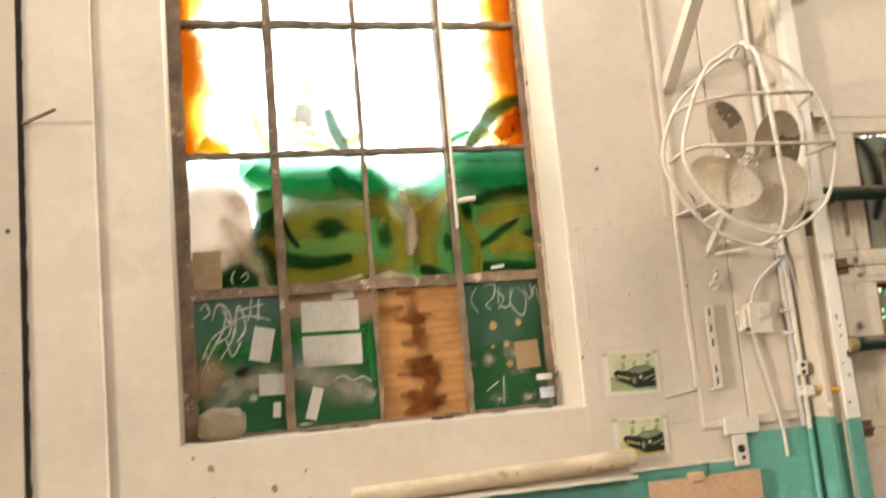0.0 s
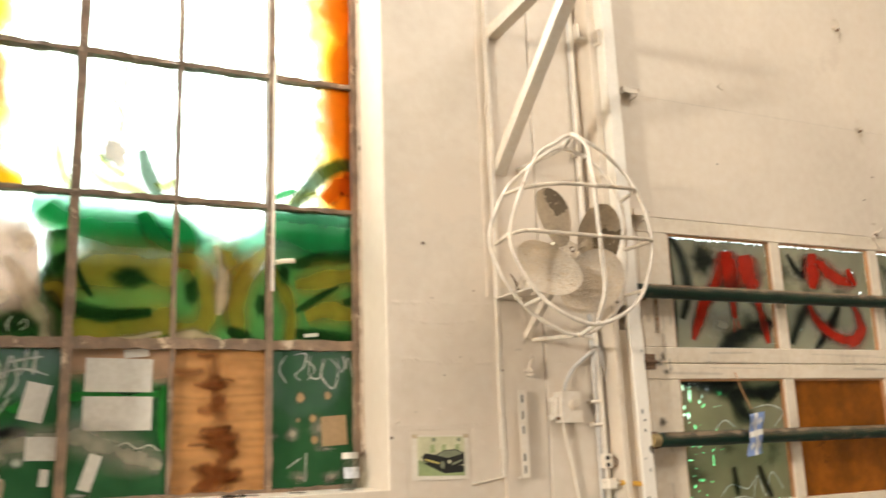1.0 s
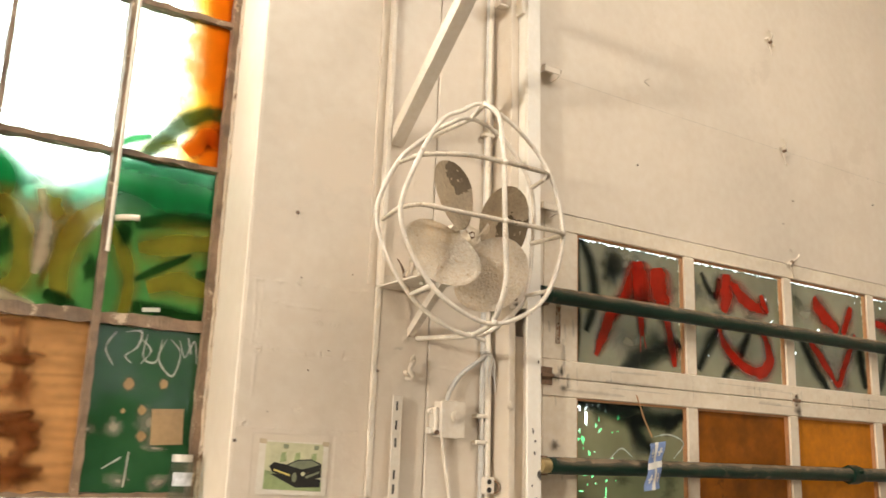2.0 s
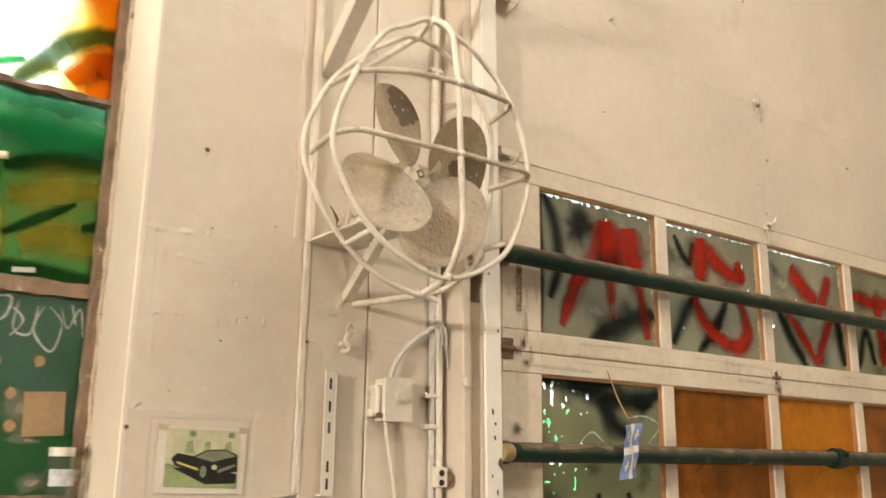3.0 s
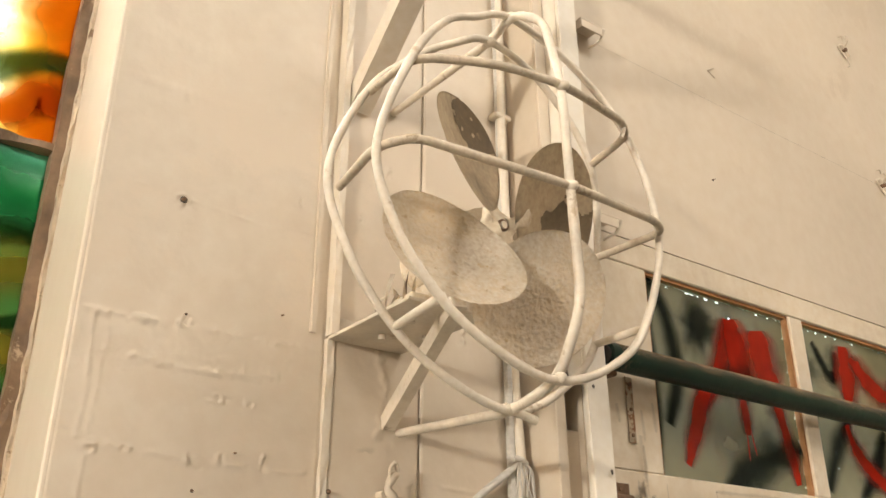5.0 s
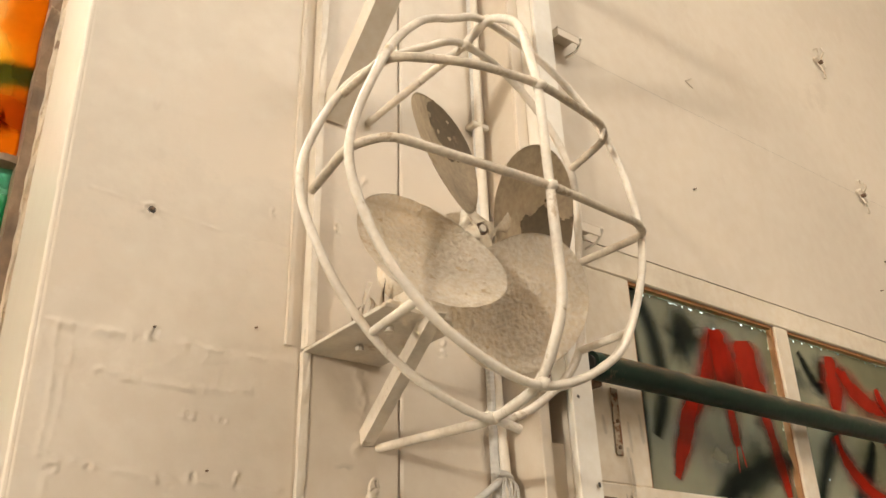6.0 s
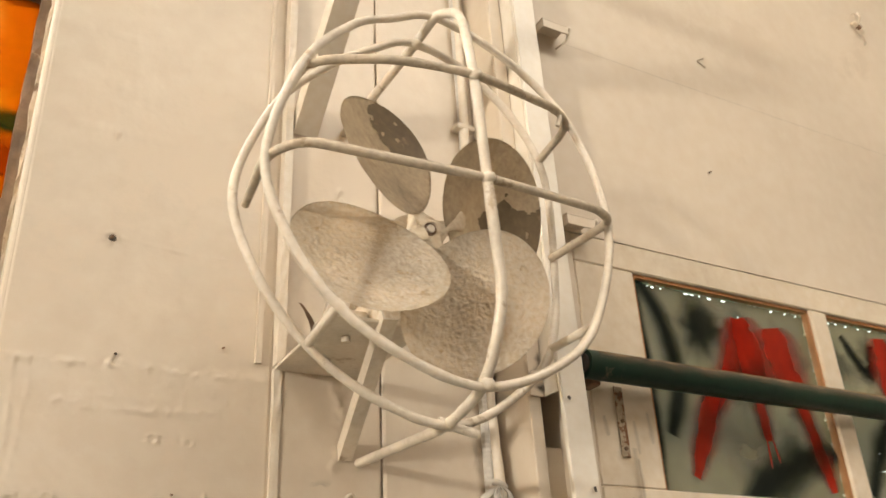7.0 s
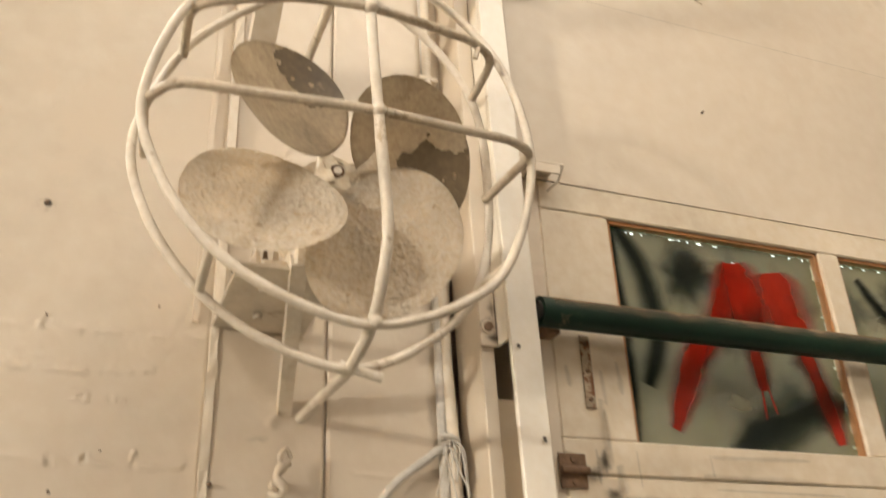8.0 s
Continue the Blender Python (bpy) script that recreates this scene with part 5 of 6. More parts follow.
rod("tie", [(2.02, 2.95, 1.90), (2.03, 2.943, 1.897), (2.045, 2.95, 1.892)], 0.006, M_WIRE, conduit, sides=8)

switch = thing("switch_box", "cream painted metal switch box with a round button", "switch")
block("box", (1.858, 2.938, 1.631), (1.940, 2.9805, 1.737), M_TRIM, switch, 0.003)
block("cover", (1.856, 2.931, 1.629), (1.942, 2.9375, 1.739), M_TRIM, switch, 0.002)
ring_part = rod("button_ring", [(1.908, 2.932, 1.694), (1.908, 2.924, 1.694)], 0.018, M_TRIM, switch, sides=20)
rod("button", [(1.908, 2.9235, 1.694), (1.908, 2.919, 1.694)], 0.013, M_WALL, ring_part, sides=20)
bm = bmesh.new()
box(bm, (1.842, 2.945, 1.645), (1.857, 2.98, 1.72), 0.004)
box(bm, (1.832, 2.955, 1.640), (1.850, 2.978, 1.660), 0.003)
box(bm, (1.832, 2.955, 1.70), (1.850, 2.978, 1.715), 0.003)
part("cable_clamp", bm, M_TRIM, switch)
rod("clamp_screw", [(1.848, 2.945, 1.645), (1.848, 2.937, 1.645)], 0.007, M_RUST, switch, sides=6)
rod("upper_cable", [(1.888, 2.955, 1.738), (1.895, 2.957, 1.765), (1.935, 2.962, 1.822), (1.99, 2.96, 1.86), (2.03, 2.95, 1.892)], 0.007, M_WIRE, switch, r=0.04, sides=10)
rod("lower_cable", [(1.88, 2.958, 1.630), (1.884, 2.96, 1.60), (1.915, 2.967, 1.47), (1.95, 2.968, 1.29), (1.953, 2.968, 1.20)], 0.006, M_TRIM, switch, r=0.06, sides=10)

bar = thing("slotted_bar", "short cream painted slotted steel angle bolted upright", "steel angle")
bm = bmesh.new()
box(bm, (1.700, 2.952, 1.452), (1.730, 2.955, 1.745), 0.0008)
box(bm, (1.730, 2.952, 1.452), (1.733, 2.9805, 1.745), 0.0008)
steel = part("angle", bm, M_TRIM, bar)
for z in (1.48, 1.52, 1.61, 1.66, 1.715):
    block("slot", (1.711, 2.9512, z - 0.013), (1.717, 2.9518, z + 0.013), M_DARKP, steel)
block("foot", (1.700, 2.9555, 1.452), (1.730, 2.9805, 1.456), M_TRIM, bar)
knob = thing("eye_bolt", "lumpy painted-over twisted bolt end in the pier", "bolt")
rod("shank", [(1.752, 2.982, 1.815), (1.752, 2.958, 1.815)], 0.008, M_WALL, knob, sides=8)
rod("twisted_end", [(1.742, 2.96, 1.80), (1.756, 2.952, 1.793), (1.764, 2.95, 1.808), (1.748, 2.95, 1.822), (1.757, 2.952, 1.838), (1.768, 2.955, 1.848)], 0.0065, M_WALL, knob, r=0.012, sides=8, wob=0.5)
rod("wire_loop", [(1.757, 2.955, 1.838), (1.753, 2.95, 1.856), (1.764, 2.95, 1.868), (1.772, 2.955, 1.852)], 0.0035, M_WALL, knob, sides=6, r=0.008)

hasp = thing("cable_connector", "dusty cable connector with two dark sockets", "connector")
bm = bmesh.new()
box(bm, (2.018, 2.925, 1.47), (2.052, 2.95, 1.52), 0.004, 2)
shell = part("body", bm, M_TRIM, hasp)
for z in (1.482, 1.506):
    rod("socket", [(2.032, 2.926, z), (2.032, 2.9235, z)], 0.008, M_DARK, shell, sides=12)
rod("latch", [(2.052, 2.93, 1.51), (2.07, 2.925, 1.50), (2.066, 2.925, 1.475), (2.052, 2.93, 1.472)], 0.003, M_RUST, hasp, sides=6)
driver = thing("screwdriver", "screwdriver with a yellow handle stuck behind the conduit", "screwdriver")
rod("handle", [(2.065, 2.905, 1.42), (2.08, 2.903, 1.42), (2.135, 2.895, 1.413), (2.145, 2.894, 1.413)], 0.009, M_YELL, driver, sides=8)
rod("shaft", [(2.0, 2.915, 1.425), (2.066, 2.905, 1.42)], 0.003, M_TRIM, driver, sides=8)
block("holder", (2.012, 2.90, 1.40), (2.05, 2.95, 1.435), M_TRIM, driver, 0.004)
pl = thing("socket_plate", "cream painted metal plate with a dark hole", "plate")
block("flange", (1.725, 2.962, 1.292), (1.857, 2.9775, 1.349), M_TRIM, pl, 0.003)
block("plate", (1.75, 2.965, 1.185), (1.806, 2.9775, 1.2915), M_TRIM, pl, 0.003)
rod("hole", [(1.777, 2.966, 1.243), (1.777, 2.963, 1.243)], 0.014, M_DARKP, pl, sides=14)
rod("hole", [(1.782, 2.966, 1.213), (1.782, 2.963, 1.213)], 0.007, M_DARKP, pl, sides=10)

# ---- photographs, rolled paper, board ----


def photo(x0, x1, z0, z1, ground, label, tilt):
    ph = thing("photograph", label, "photograph", "photographs on the pier")
    m = Matrix.Translation(((x0 + x1) / 2, 2.987, (z0 + z1) / 2)) @ Matrix.Rotation(radians(tilt), 4, "Y")
    w, h = x1 - x0, z1 - z0

    def flat(name, pts, lift, material):
        bm = bmesh.new()
        lo = [bm.verts.new((px * w, -lift, pz * h)) for px, pz in pts]
        hi = [bm.verts.new((px * w, -lift - 0.0004, pz * h)) for px, pz in pts]
        bm.faces.new(lo)
        bm.faces.new(hi[::-1])
        for k in range(len(pts)):
            q = (k + 1) % len(pts)
            bm.faces.new((lo[k], hi[k], hi[q], lo[q]))
        bmesh.ops.recalc_face_normals(bm, faces=bm.faces)
        bm.transform(m)
        return part(name, bm, material, ph)

    def oval(cx, cz, rx, rz, n=16):
        return [(cx + rx * math.cos(2 * math.pi * k / n), cz + rz * math.sin(2 * math.pi * k / n)) for k in range(n)]

    flat("paper", [(-0.5, -0.5), (0.5, -0.5), (0.5, 0.5), (-0.5, 0.5)], 0.0, M_PRINT)
    flat("picture", [(-0.40, -0.40), (0.42, -0.42), (0.42, 0.47), (-0.41, 0.47)], 0.0008, M_PHOTO)
    flat("grass", [(-0.40, -0.40), (0.42, -0.42), (0.42, -0.25), (-0.05, -0.15), (-0.40, -0.05)], 0.0014, ground)
    flat("car_shadow", [(-0.32, -0.12), (0.05, -0.36), (0.40, -0.34), (0.41, -0.2), (0.0, -0.1)], 0.0020, M_INK)
    flat("car_body", [(-0.34, 0.02), (-0.28, 0.10), (-0.1, 0.06), (0.05, 0.16), (0.25, 0.18), (0.40, 0.10), (0.41, -0.16), (0.1, -0.24), (-0.05, -0.18), (-0.3, -0.08)], 0.0026, M_INK)
    flat("car_bonnet", [(-0.08, 0.05), (0.05, 0.14), (0.26, 0.16), (0.38, 0.08), (0.12, -0.02)], 0.0032, M_INKG)
    flat("car_stripe", [(-0.28, -0.02), (-0.04, -0.12), (-0.04, -0.155), (-0.28, -0.055)], 0.0032, M_PHOTOY)
    flat("car_wheel", oval(0.02, -0.17, 0.035, 0.09), 0.0038, M_INKG)
    flat("car_lamp", oval(0.14, -0.10, 0.03, 0.04), 0.0038, M_PHOTO)
    flat("car_grille", [(0.18, -0.14), (0.38, -0.04), (0.38, -0.08), (0.19, -0.19)], 0.0038, M_INKG)
    for q in (-0.16, 0.28):
        flat("figure_bar", [(q, 0.36), (q + 0.07, 0.36), (q + 0.07, 0.44), (q, 0.44)], 0.0014, M_INKG)
    for q in (-0.2, 0.0, 0.24):
        flat("tree_line", [(q, 0.1), (q + 0.09, 0.12), (q + 0.08, 0.3), (q + 0.02, 0.28)], 0.0014, M_PHOTOG)
    for q in (-0.455, 0.45):
        flat("tape", [(q - 0.05, 0.44), (q + 0.05, 0.43), (q + 0.05, 0.52), (q - 0.05, 0.53)], 0.0014, M_TUBE)


photo(1.315, 1.520, 1.460, 1.602, M_PHOTOG, "taped print of a black car on grass", 1)
photo(1.324, 1.523, 1.245, 1.381, M_PHOTOY, "taped print of a dark car on yellow ground", 1)

roll = thing("paper_roll", "long yellowed paper roll resting on a thin ledge", "paper roll")
pts = [(0.43 + 0.94 * k / 24, 2.948, 1.236 + 0.022 * k / 24) for k in range(25)]
bm = bmesh.new()
tube(bm, pts, 0.0285, 20, wob=0.07)
part("tube", bm, M_TUBE, roll, smooth=True)
rod("hollow", [(1.3695, 2.948, 1.258), (1.3715, 2.948, 1.258)], 0.017, M_DARKP, roll, sides=14)
rough_bar("ledge", (0.44, 2.905, 1.196), (1.36, 2.986, 1.206), 0, M_TRIM, None, 0.003, 40)
tagged(bpy.data.objects["ledge"], "thin cream painted ledge under the paper roll", "ledge")
brd = thing("cardboard_sheet", "tan cardboard sheet leaning on the wall", "cardboard")
bm = bmesh.new()
box(bm, (1.41, 2.945, 0.55), (1.826, 2.9495, 1.172), 0.0015)
part("sheet", bm, M_CARD, brd)
block("clip", (1.565, 2.938, 1.155), (1.615, 2.9745, 1.185), M_CARD, brd, 0.003)
block("shelf", (1.38, 2.90, 0.525), (1.86, 2.9775, 0.548), M_TRIM, brd, 0.002)

# ---- bracket over the fan ----
bracket = thing("angle_bracket", "cream painted triangular angle iron wall bracket", "bracket")


def angle_bar(name, a, b, side, w1, w2, t=0.005):
    """An angle iron from a to b: one leaf along side, the other square to it."""
    a, b = Vector(a), Vector(b)
    d = (b - a).normalized()
    s = (Vector(side) - d * d.dot(Vector(side))).normalized()
    n = d.cross(s)
    bm = bmesh.new()
    prof = [(0, 0), (w1, 0), (w1, t), (t, t), (t, w2), (0, w2)]
    ra = [bm.verts.new(a + s * p + n * q) for p, q in prof]
    rb = [bm.verts.new(b + s * p + n * q) for p, q in prof]
    for k in range(6):
        bm.faces.new((ra[k], ra[(k + 1) % 6], rb[(k + 1) % 6], rb[k]))
    bm.faces.new(ra[::-1])
    bm.faces.new(rb)
    bmesh.ops.recalc_face_normals(bm, faces=bm.faces)
    return part(name, bm, M_TRIM, bracket)


angle_bar("brace", (1.66, 2.975, 2.515), (1.66, 2.395, 3.018), (1, 0, 0), 0.045, 0.04)
angle_bar("arm", (1.655, 2.98, 3.045), (1.655, 2.36, 3.079), (1, 0, 0), 0.045, 0.045)

# ---- fan ----
fan = thing("wall_fan", "old cream wall fan with dusty blades in a rod cage", "fan")
RR = 0.0065


def ring(name, nodes):
    """A hand-bent closed ring, smooth through its corner points."""
    n = len(nodes)
    nodes = [Vector(p) for p in nodes]
    path = []
    for i in range(n):
        p0, p1, p2, p3 = nodes[i - 1], nodes[i], nodes[(i + 1) % n], nodes[(i + 2) % n]
        for k in range(8):
            t = k / 8
            path.append(0.5 * ((2 * p1) + (p2 - p0) * t + (2 * p0 - 5 * p1 + 4 * p2 - p3) * t * t + (3 * p1 - p0 - 3 * p2 + p3) * t ** 3))
    bm = bmesh.new()
    tube(bm, path, RR, 10, True, wob=0.12)
    bmesh.ops.recalc_face_normals(bm, faces=bm.faces)
    return part(name, bm, M_CAGE, fan, smooth=True)


ring("front_ring", [(1.779, 2.64, 2.566), (1.692, 2.628, 2.523), (1.622, 2.616, 2.475), (1.533, 2.573, 2.346), (1.492, 2.59, 2.205), (1.520, 2.59, 2.10), (1.587, 2.578, 2.003), (1.685, 2.575, 1.945), (1.785, 2.577, 1.926),
                    (1.895, 2.584, 1.965), (1.98, 2.588, 2.042), (2.017, 2.572, 2.2), (1.985, 2.588, 2.375), (1.896, 2.615, 2.498)])
ring("rear_ring", [(1.756, 2.673, 2.529), (1.68, 2.677, 2.495), (1.604, 2.68, 2.435), (1.535, 2.695, 2.357), (1.487, 2.714, 2.22), (1.517, 2.70, 2.095), (1.59, 2.69, 1.993), (1.68, 2.68, 1.93), (1.787, 2.676, 1.903),
                   (1.89, 2.685, 1.95), (1.975, 2.69, 2.04), (2.012, 2.706, 2.2), (1.977, 2.672, 2.363), (1.881, 2.68, 2.494)])
rod("upright_rod", [(1.76, 2.985, 2.545), (1.756, 2.673, 2.529), (1.778, 2.635, 2.572), (1.776, 2.56, 2.512), (1.763, 2.517, 2.356), (1.775, 2.523, 2.195), (1.79, 2.53, 2.025),
                    (1.785, 2.577, 1.928), (1.783, 2.676, 1.902), (1.788, 2.98, 1.922)], RR * 1.15, M_CAGE, fan, r=0.04, wob=0.1)
# level rods take the dim copy, as seen from their shaded undersides
rod("cross_rod", [(1.504, 2.71, 2.191), (1.493, 2.595, 2.2), (1.525, 2.55, 2.205), (1.775, 2.520, 2.196), (1.975, 2.540, 2.203), (2.017, 2.565, 2.205), (2.004, 2.702, 2.203)], RR, M_CAGE_DIM, fan, r=0.03, wob=0.1)
rod("cross_rod", [(1.540, 2.695, 2.357), (1.534, 2.57, 2.346), (1.65, 2.533, 2.361), (1.763, 2.511, 2.357), (1.93, 2.55, 2.372), (1.979, 2.588, 2.38), (1.977, 2.669, 2.363)], RR, M_CAGE_DIM, fan, r=0.04, wob=0.1)
rod("link_rod", [(1.587, 2.574, 2.005), (1.59, 2.689, 1.995)], RR, M_CAGE, fan)
rod("link_rod", [(1.98, 2.589, 2.042), (1.975, 2.692, 2.04)], RR, M_CAGE, fan)
rod("rod_stub", [(1.77, 2.678, 1.908), (1.825, 2.672, 1.893)], RR, M_CAGE, fan)
rod("wire_twist", [(1.935, 2.57, 2.385), (1.94, 2.555, 2.37), (1.935, 2.56, 2.35)], 0.004, M_CAGE, fan, sides=6)
for p in ((1.779, 2.638, 2.568), (1.785, 2.576, 1.928), (1.785, 2.676, 1.904), (1.775, 2.521, 2.196), (1.763, 2.514, 2.357), (1.756, 2.673, 2.529)):
    bm = bmesh.new()
    bmesh.ops.create_icosphere(bm, subdivisions=2, radius=0.0098)
    for v in bm.verts:
        v.co = v.co * (1 + 0.3 * noise.noise(v.co * 90 + Vector(p))) + Vector(p)
    part("weld", bm, M_CAGE, fan, smooth=True)

HUB = Vector((1.7565, 2.668, 2.179))
FAN_X, FAN_Z = Vector((math.cos(0.061), math.sin(0.061), 0)), Vector((0, 0, 1))
FAN_N = FAN_Z.cross(FAN_X) * -1          # the fan faces the room, turned slightly
BLADES = (208.5, 298.0, 21.1, 119.9)


def blade(angle, name, material, crust):
    """A broad round paddle, dished towards the room, its leading edge swept forward near the hub."""
    bm = bmesh.new()
    nr, nt = (56, 150) if crust else (20, 56)
    rings = []
    for i in range(1, nr + 1):
        s = i / nr
        row = []
        for j in range(nt):
            q = 2 * math.pi * j / nt
            rho = 0.1239 + 0.099 * s * math.cos(q)
            u = 0.021 + 0.1135 * s * math.sin(q) - 0.13 * (rho - 0.1239) + 0.0042 * s * s * math.cos(2 * q)
            dish = 1.55 * (u - 0.021) ** 2 + 1.4 * (rho - 0.1239) ** 2
            if crust:            # dust caked over the lower half
                p = Vector((rho, u, 0.3 * angle))
                low = (rho * math.sin(angle) + u * math.cos(angle) + 0.055) / 0.06 + 0.5 * noise.noise(p * 30)
                low = max(0.12, min(1.0, 0.75 - low)) * min(1.0, (1 - s) * 12)
                dish += low * (0.0030 * max(0.0, noise.noise(p * 150)) + 0.0016 * noise.noise(p * 260) + 0.0012)
            elif s == 1:
                rho += 0.0012 * noise.noise(Vector((q * 3, angle, 2)))
            row.append(bm.verts.new((rho, u, dish)))
        rings.append(row)
    mid = bm.verts.new((0.1239, 0.021, 0.0))
    for j in range(nt):
        bm.faces.new((mid, rings[0][j], rings[0][(j + 1) % nt]))
        for a, b in zip(rings, rings[1:]):
            bm.faces.new((a[j], b[j], b[(j + 1) % nt], a[(j + 1) % nt]))
    bmesh.ops.solidify(bm, geom=bm.faces[:], thickness=0.0018)
    bmesh.ops.recalc_face_normals(bm, faces=bm.faces)
    # rho along the blade, u towards its leading side, third axis towards the room
    pitch = 0.4665
    er, et = FAN_X * math.cos(angle) + FAN_Z * math.sin(angle), FAN_Z * math.cos(angle) - FAN_X * math.sin(angle)
    tilt_t = et * math.cos(pitch) + FAN_N * math.sin(pitch)
    tilt_n = FAN_N * math.cos(pitch) - et * math.sin(pitch)
    for v in bm.verts:
        v.co = HUB + er * v.co.x + tilt_t * v.co.y + tilt_n * v.co.z
    return part(name, bm, material, fan, smooth=True)


def peeled(owner, angle, inside):
    """Bare brown metal where the paint has come off a blade: a ragged skin lying on its face."""
    bm = bmesh.new()
    nr, nt, pitch = 60, 170, 0.4665
    er, et = FAN_X * math.cos(angle) + FAN_Z * math.sin(angle), FAN_Z * math.cos(angle) - FAN_X * math.sin(angle)
    tilt_t = et * math.cos(pitch) + FAN_N * math.sin(pitch)
    tilt_n = FAN_N * math.cos(pitch) - et * math.sin(pitch)
    vs, keep = {}, {}
    for i in range(nr + 1):
        for j in range(nt):
            s, q = i / nr * 0.995, 2 * math.pi * j / nt
            rho = 0.1239 + 0.099 * s * math.cos(q)
            u = 0.021 + 0.1135 * s * math.sin(q) - 0.13 * (rho - 0.1239) + 0.0042 * s * s * math.cos(2 * q)
            dish = 1.55 * (u - 0.021) ** 2 + 1.4 * (rho - 0.1239) ** 2 + 0.0011
            p = Vector((rho, u, angle))
            keep[i, j] = inside(rho, u) + 0.009 * noise.noise(p * 45) + 0.006 * noise.noise(p * 110) > 0 and noise.noise(p * 75 + Vector((3, 1, 0))) < 0.6
            vs[i, j] = bm.verts.new(HUB + er * rho + tilt_t * u + tilt_n * dish)
    for i in range(nr):
        for j in range(nt):
            k = (j + 1) % nt
            if keep[i, j] and keep[i + 1, j] and keep[i + 1, k] and keep[i, k]:
                bm.faces.new((vs[i, j], vs[i + 1, j], vs[i + 1, k], vs[i, k]))
    bmesh.ops.delete(bm, geom=[v for v in bm.verts if not v.link_faces], context="VERTS")
    bmesh.ops.recalc_face_normals(bm, faces=bm.faces)
    return part("peeled_patch", bm, M_BARE, owner, "bare brown metal under peeled paint", smooth=True)


def blade_arm(angle, long):
    """The forged arm that carries a blade: out from the hub, flattened and twisted onto the blade's face."""
    er, et = FAN_X * math.cos(angle) + FAN_Z * math.sin(angle), FAN_Z * math.cos(angle) - FAN_X * math.sin(angle)
    bm = bmesh.new()
    rows = []
    for i in range(13):
        t = i / 12
        pitch = 0.4665 * t
        side = et * math.cos(pitch) + FAN_N * math.sin(pitch)
        up = FAN_N * math.cos(pitch) - et * math.sin(pitch)
        c = HUB + er * (0.010 + long * t) + side * 0.2 * long * t + up * (0.005 + 0.008 * (1 - t))
        w, h = 0.015 - 0.006 * math.sin(math.pi * min(1, t * 1.2)) * long / 0.06, 0.005 - 0.003 * t
        if i == 12:
            w *= 0.55
        rows.append([bm.verts.new(c + side * w * math.cos(q) + up * h * math.sin(q)) for q in [math.pi * k / 5 for k in range(10)]])
    for a, b in zip(rows, rows[1:]):
        for k in range(10):
            bm.faces.new((a[k], a[(k + 1) % 10], b[(k + 1) % 10], b[k]))
    bm.faces.new(rows[-1])
    bmesh.ops.recalc_face_normals(bm, faces=bm.faces)
    return part("blade_arm", bm, M_SPIDER, fan, smooth=True)


made = []
for k, a in enumerate(BLADES):
    # lower two blades take the lit tone, upper two the shaded one
    made.append(blade(radians(a), "blade", M_BLADE if k < 2 else M_BLADE_SHADE, k < 2))
    blade_arm(radians(a), (0.028, 0.034, 0.062, 0.03)[k])
peeled(made[2], radians(BLADES[2]), lambda rho, u: min(rho - 0.105 - 0.1 * max(0.0, -u - 0.03), 0.018 - u + max(0.0, 0.022 - abs(rho - 0.158)) * 1.3))
peeled(made[3], radians(BLADES[3]), lambda rho, u: min(rho - 0.114, 0.005 - (0.2 - rho) * 0.32 - u, 0.211 - rho))
rod("hub", [HUB + Vector((0, 0.03, 0)), HUB + Vector((0, 0.0, 0)), HUB + Vector((0, -0.008, 0))], 0.024, M_BLADE_SHADE, fan, sides=24, r=0.003)
bm = bmesh.new()                      # spider plate with an arm to each blade
mid = bm.verts.new(HUB + Vector((0, -0.0155, 0)))
rims = []
for q, (f, y) in enumerate(((0.45, -0.0145), (0.85, -0.011), (1.0, -0.006), (1.0, 0.004))):
    row = []
    for k in range(64):
        a = 2 * math.pi * k / 64
        lobe = max(math.exp(-((math.degrees(a) - b + 180) % 360 - 180) ** 2 / 420) for b in BLADES)
        r = f * (0.028 + 0.012 * lobe + 0.0015 * noise.noise(Vector((math.cos(a) * 3, math.sin(a) * 3, 2))))
        row.append(bm.verts.new(HUB + Vector((r * math.cos(a), y, r * math.sin(a)))))
    rims.append(row)
for k in range(64):
    bm.faces.new((mid, rims[0][k], rims[0][(k + 1) % 64]))
    for a, b in zip(rims, rims[1:]):
        bm.faces.new((a[k], b[k], b[(k + 1) % 64], a[(k + 1) % 64]))
bmesh.ops.recalc_face_normals(bm, faces=bm.faces)
part("spider_plate", bm, M_SPIDER, fan, smooth=True)
rod("shaft_collar", [HUB + Vector((0, -0.012, 0)), HUB + Vector((0, -0.0165, 0))], 0.010, M_RUST, fan, sides=20)
rod("shaft_end", [HUB + Vector((0, -0.0165, 0)), HUB + Vector((0, -0.0195, 0))], 0.006, M_CAGE, fan, sides=14)
rod("motor", [HUB + Vector((0, 0.03, 0)), HUB + Vector((0, 0.06, 0)), HUB + Vector((0, 0.18, 0)), HUB + Vector((0, 0.20, 0))], 0.046, M_BLADE, fan, "dusty motor casing", sides=28, r=0.02)
block("motor_foot", (1.725, 2.76, 2.0665), (1.788, 2.86, 2.13), M_BLADE, fan, 0.004)
bm = bmesh.new()
box(bm, (1.642, 2.735, 2.060), (1.79, 2.979, 2.066), 0.001)
box(bm, (1.642, 2.972, 2.0665), (1.79, 2.979, 2.10), 0.001)
part("shelf_plate", bm, M_CAGE, fan, "flat steel mounting plate")
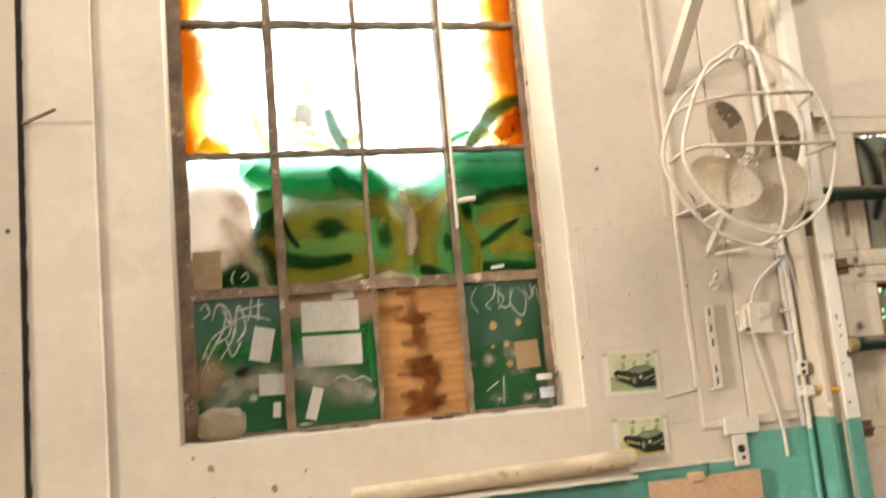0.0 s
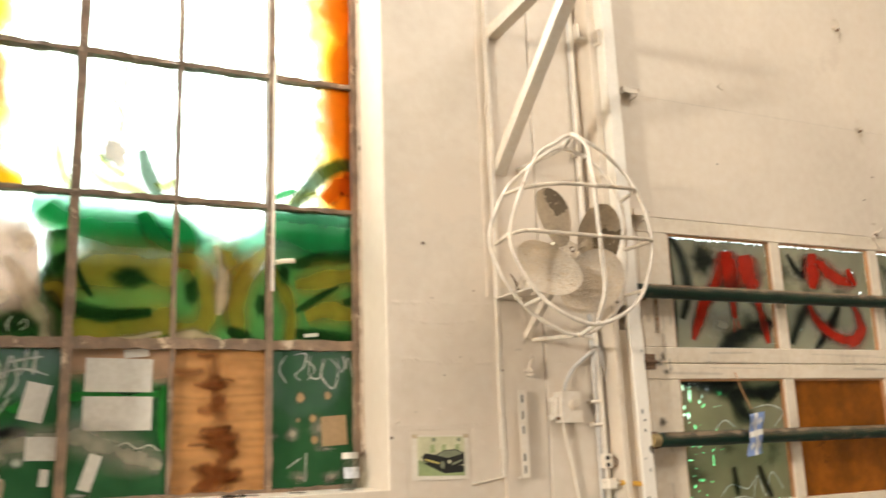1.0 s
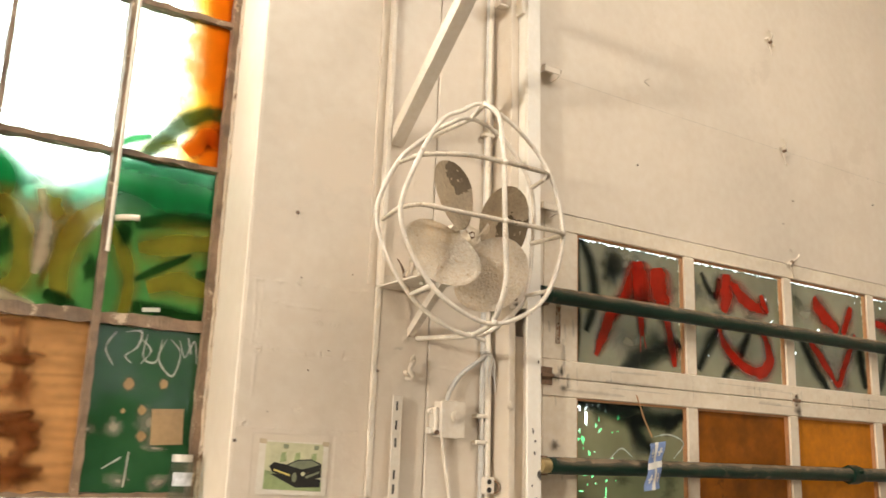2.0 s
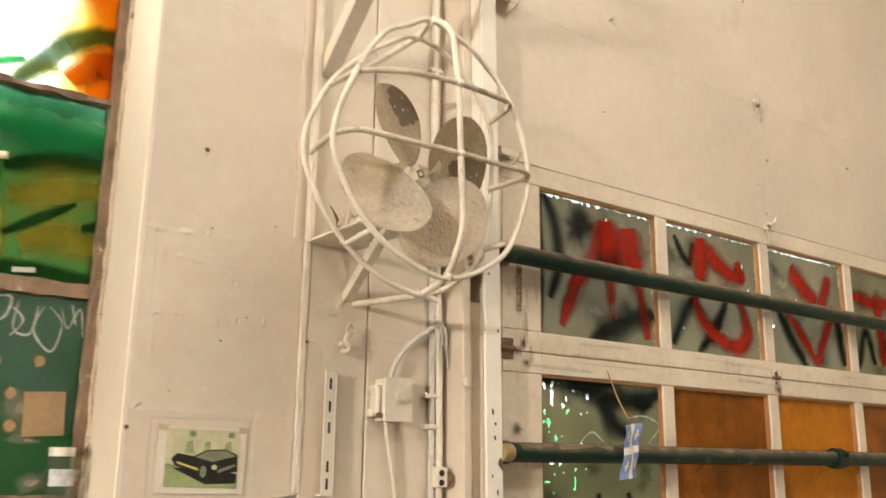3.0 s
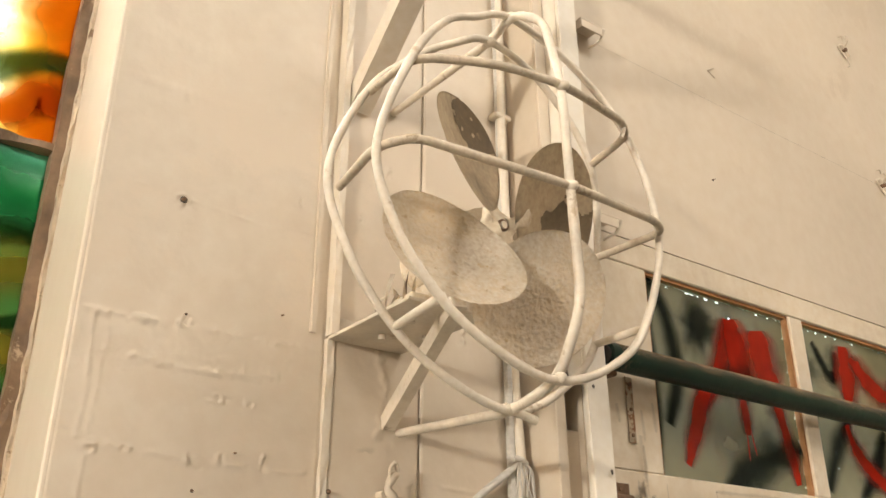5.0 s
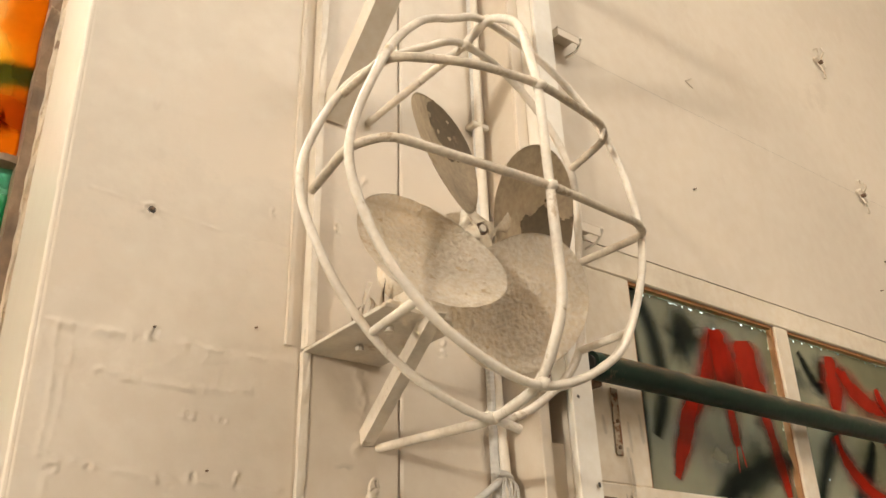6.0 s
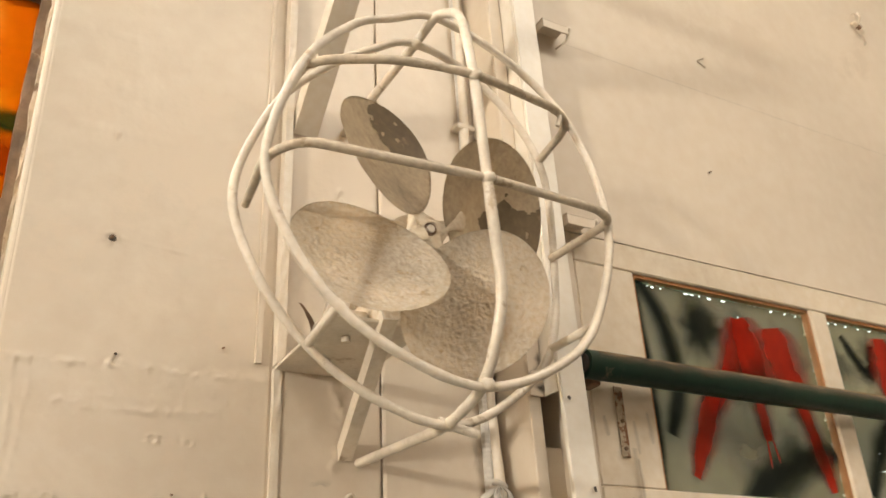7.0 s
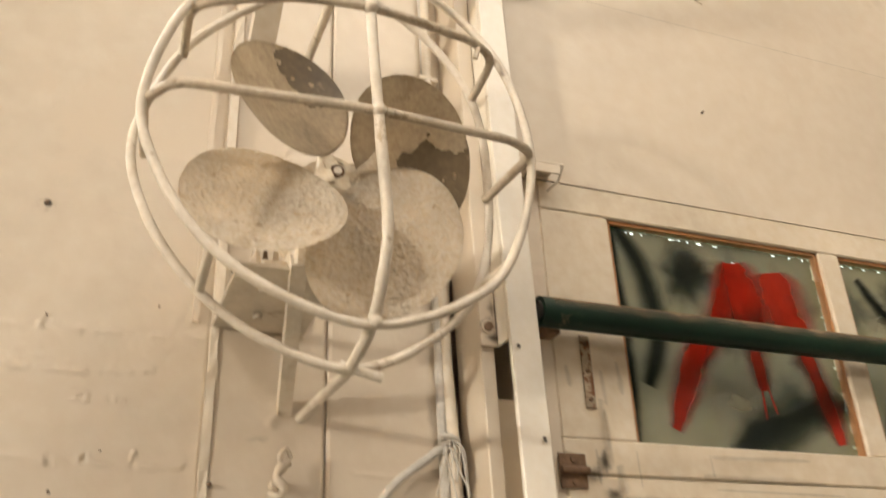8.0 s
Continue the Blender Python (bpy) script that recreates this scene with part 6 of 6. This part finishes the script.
angle = [Vector((1.722, 2.715, 2.059)), Vector((1.763, 2.974, 1.922))]
bm = bmesh.new()
d = (angle[1] - angle[0]).normalized()
s = Vector((1, 0, 0))
s = (s - d * s.dot(d)).normalized()
n = d.cross(s)
prof = [(-0.011, 0), (0.011, 0), (0.011, 0.004), (-0.007, 0.004), (-0.007, 0.024), (-0.011, 0.024)]
ra = [bm.verts.new(angle[0] + s * p - n * q) for p, q in prof]
rb = [bm.verts.new(angle[1] + s * p - n * q) for p, q in prof]
for k in range(6):
    bm.faces.new((ra[k], ra[(k + 1) % 6], rb[(k + 1) % 6], rb[k]))
bm.faces.new(ra[::-1])
bm.faces.new(rb)
bmesh.ops.recalc_face_normals(bm, faces=bm.faces)
part("strut", bm, M_CAGE, fan)
for p in ((1.69, 2.80, 2.058), (1.70, 2.90, 2.058), (1.76, 2.86, 2.058)):
    rod("bolt", [p, (p[0], p[1], p[2] - 0.008)], 0.007, M_CAGE, fan, sides=6)
for k in range(9):              # stiff curled strips of perished insulation beside the motor
    bx, by, up = 1.650 + 0.009 * k, 2.835 + random.uniform(-0.025, 0.025), random.uniform(0.03, 0.078)
    turn, wide = random.uniform(-1.2, 1.2), random.uniform(0.005, 0.012)
    bm = bmesh.new()
    rows = []
    for q in range(9):
        t = q / 8
        c = Vector((bx + 0.02 * math.sin(turn) * t * t, by - 0.02 * math.cos(turn * 2) * t * t, 2.067 + up * t))
        d = Vector((math.cos(turn + 1.2 * t), math.sin(turn + 1.2 * t), 0.3 * math.sin(5 * t + k))) * wide * (1 - 0.5 * t + 0.3 * noise.noise(Vector((k, t * 4, 0))))
        rows.append((bm.verts.new(c - d), bm.verts.new(c + d)))
    for a, b in zip(rows, rows[1:]):
        bm.faces.new((a[0], a[1], b[1], b[0]))
    bmesh.ops.solidify(bm, geom=bm.faces[:], thickness=0.0012)
    part("torn_insulation", bm, M_RUST if k % 4 == 1 else M_TRIM, fan, "torn scraps of old cable insulation" if k == 0 else "")
block("terminal_box", (1.684, 2.79, 2.0665), (1.722, 2.85, 2.100), M_BLADE, fan, 0.003)

# grime and rust marks on the pier
g = Face(1.24, 2.05, 1.30, 2.60, 2.9804, panel)
for u, v, a, b in ((0.61, 0.535, 0.02, 0.012), (0.60, 0.55, 0.03, 0.01), (0.95, 0.5, 0.01, 0.05), (0.96, 0.7, 0.008, 0.06), (0.99, 0.42, 0.012, 0.03)):
    g.blob("grime", (u, v), a, b, M_GRIME, 0, 0.6)
jf = Face(2.0645, 2.0955, 2.036, 2.30, 2.8786, jamb)
for u, v, a, b in ((0.5, 0.86, 0.02, 0.02), (0.8, 0.95, 0.02, 0.012), (0.75, 0.75, 0.01, 0.02)):
    jf.blob("rust_mark", (u, v), a, b, M_GRIMED, 0, 0.6)

rough_bar("crack_edge", (-0.5, 2.984, 0.0), (-0.481, 3.0, TOP), 2, M_DARK, None, 0.006, 160)
tagged(bpy.data.objects["crack_edge"], "black ragged edge of a crack in the wall", "crack", kind="structure")
for x, z, s in ((-0.53, 2.12, 0.012), (-0.60, 2.05, 0.006), (-0.55, 1.7, 0.005)):
    nail(x, 2.975, z, s * 0.5, 0.006)
rod("scratch", [(2.70, 2.8882, 2.955), (2.672, 2.8882, 2.967), (2.70, 2.8882, 2.985)], 0.0014, M_WALL_DARK, None, sides=6, r=0.004)
tagged(bpy.data.objects["scratch"], "small bent wire staple in the painted wall", "staple")

# the post leans slightly
for ob in (track, jamb):
    for child in ob.children:
        for v in child.data.vertices:
            v.co.x -= 0.018 * (v.co.z - 2.0)
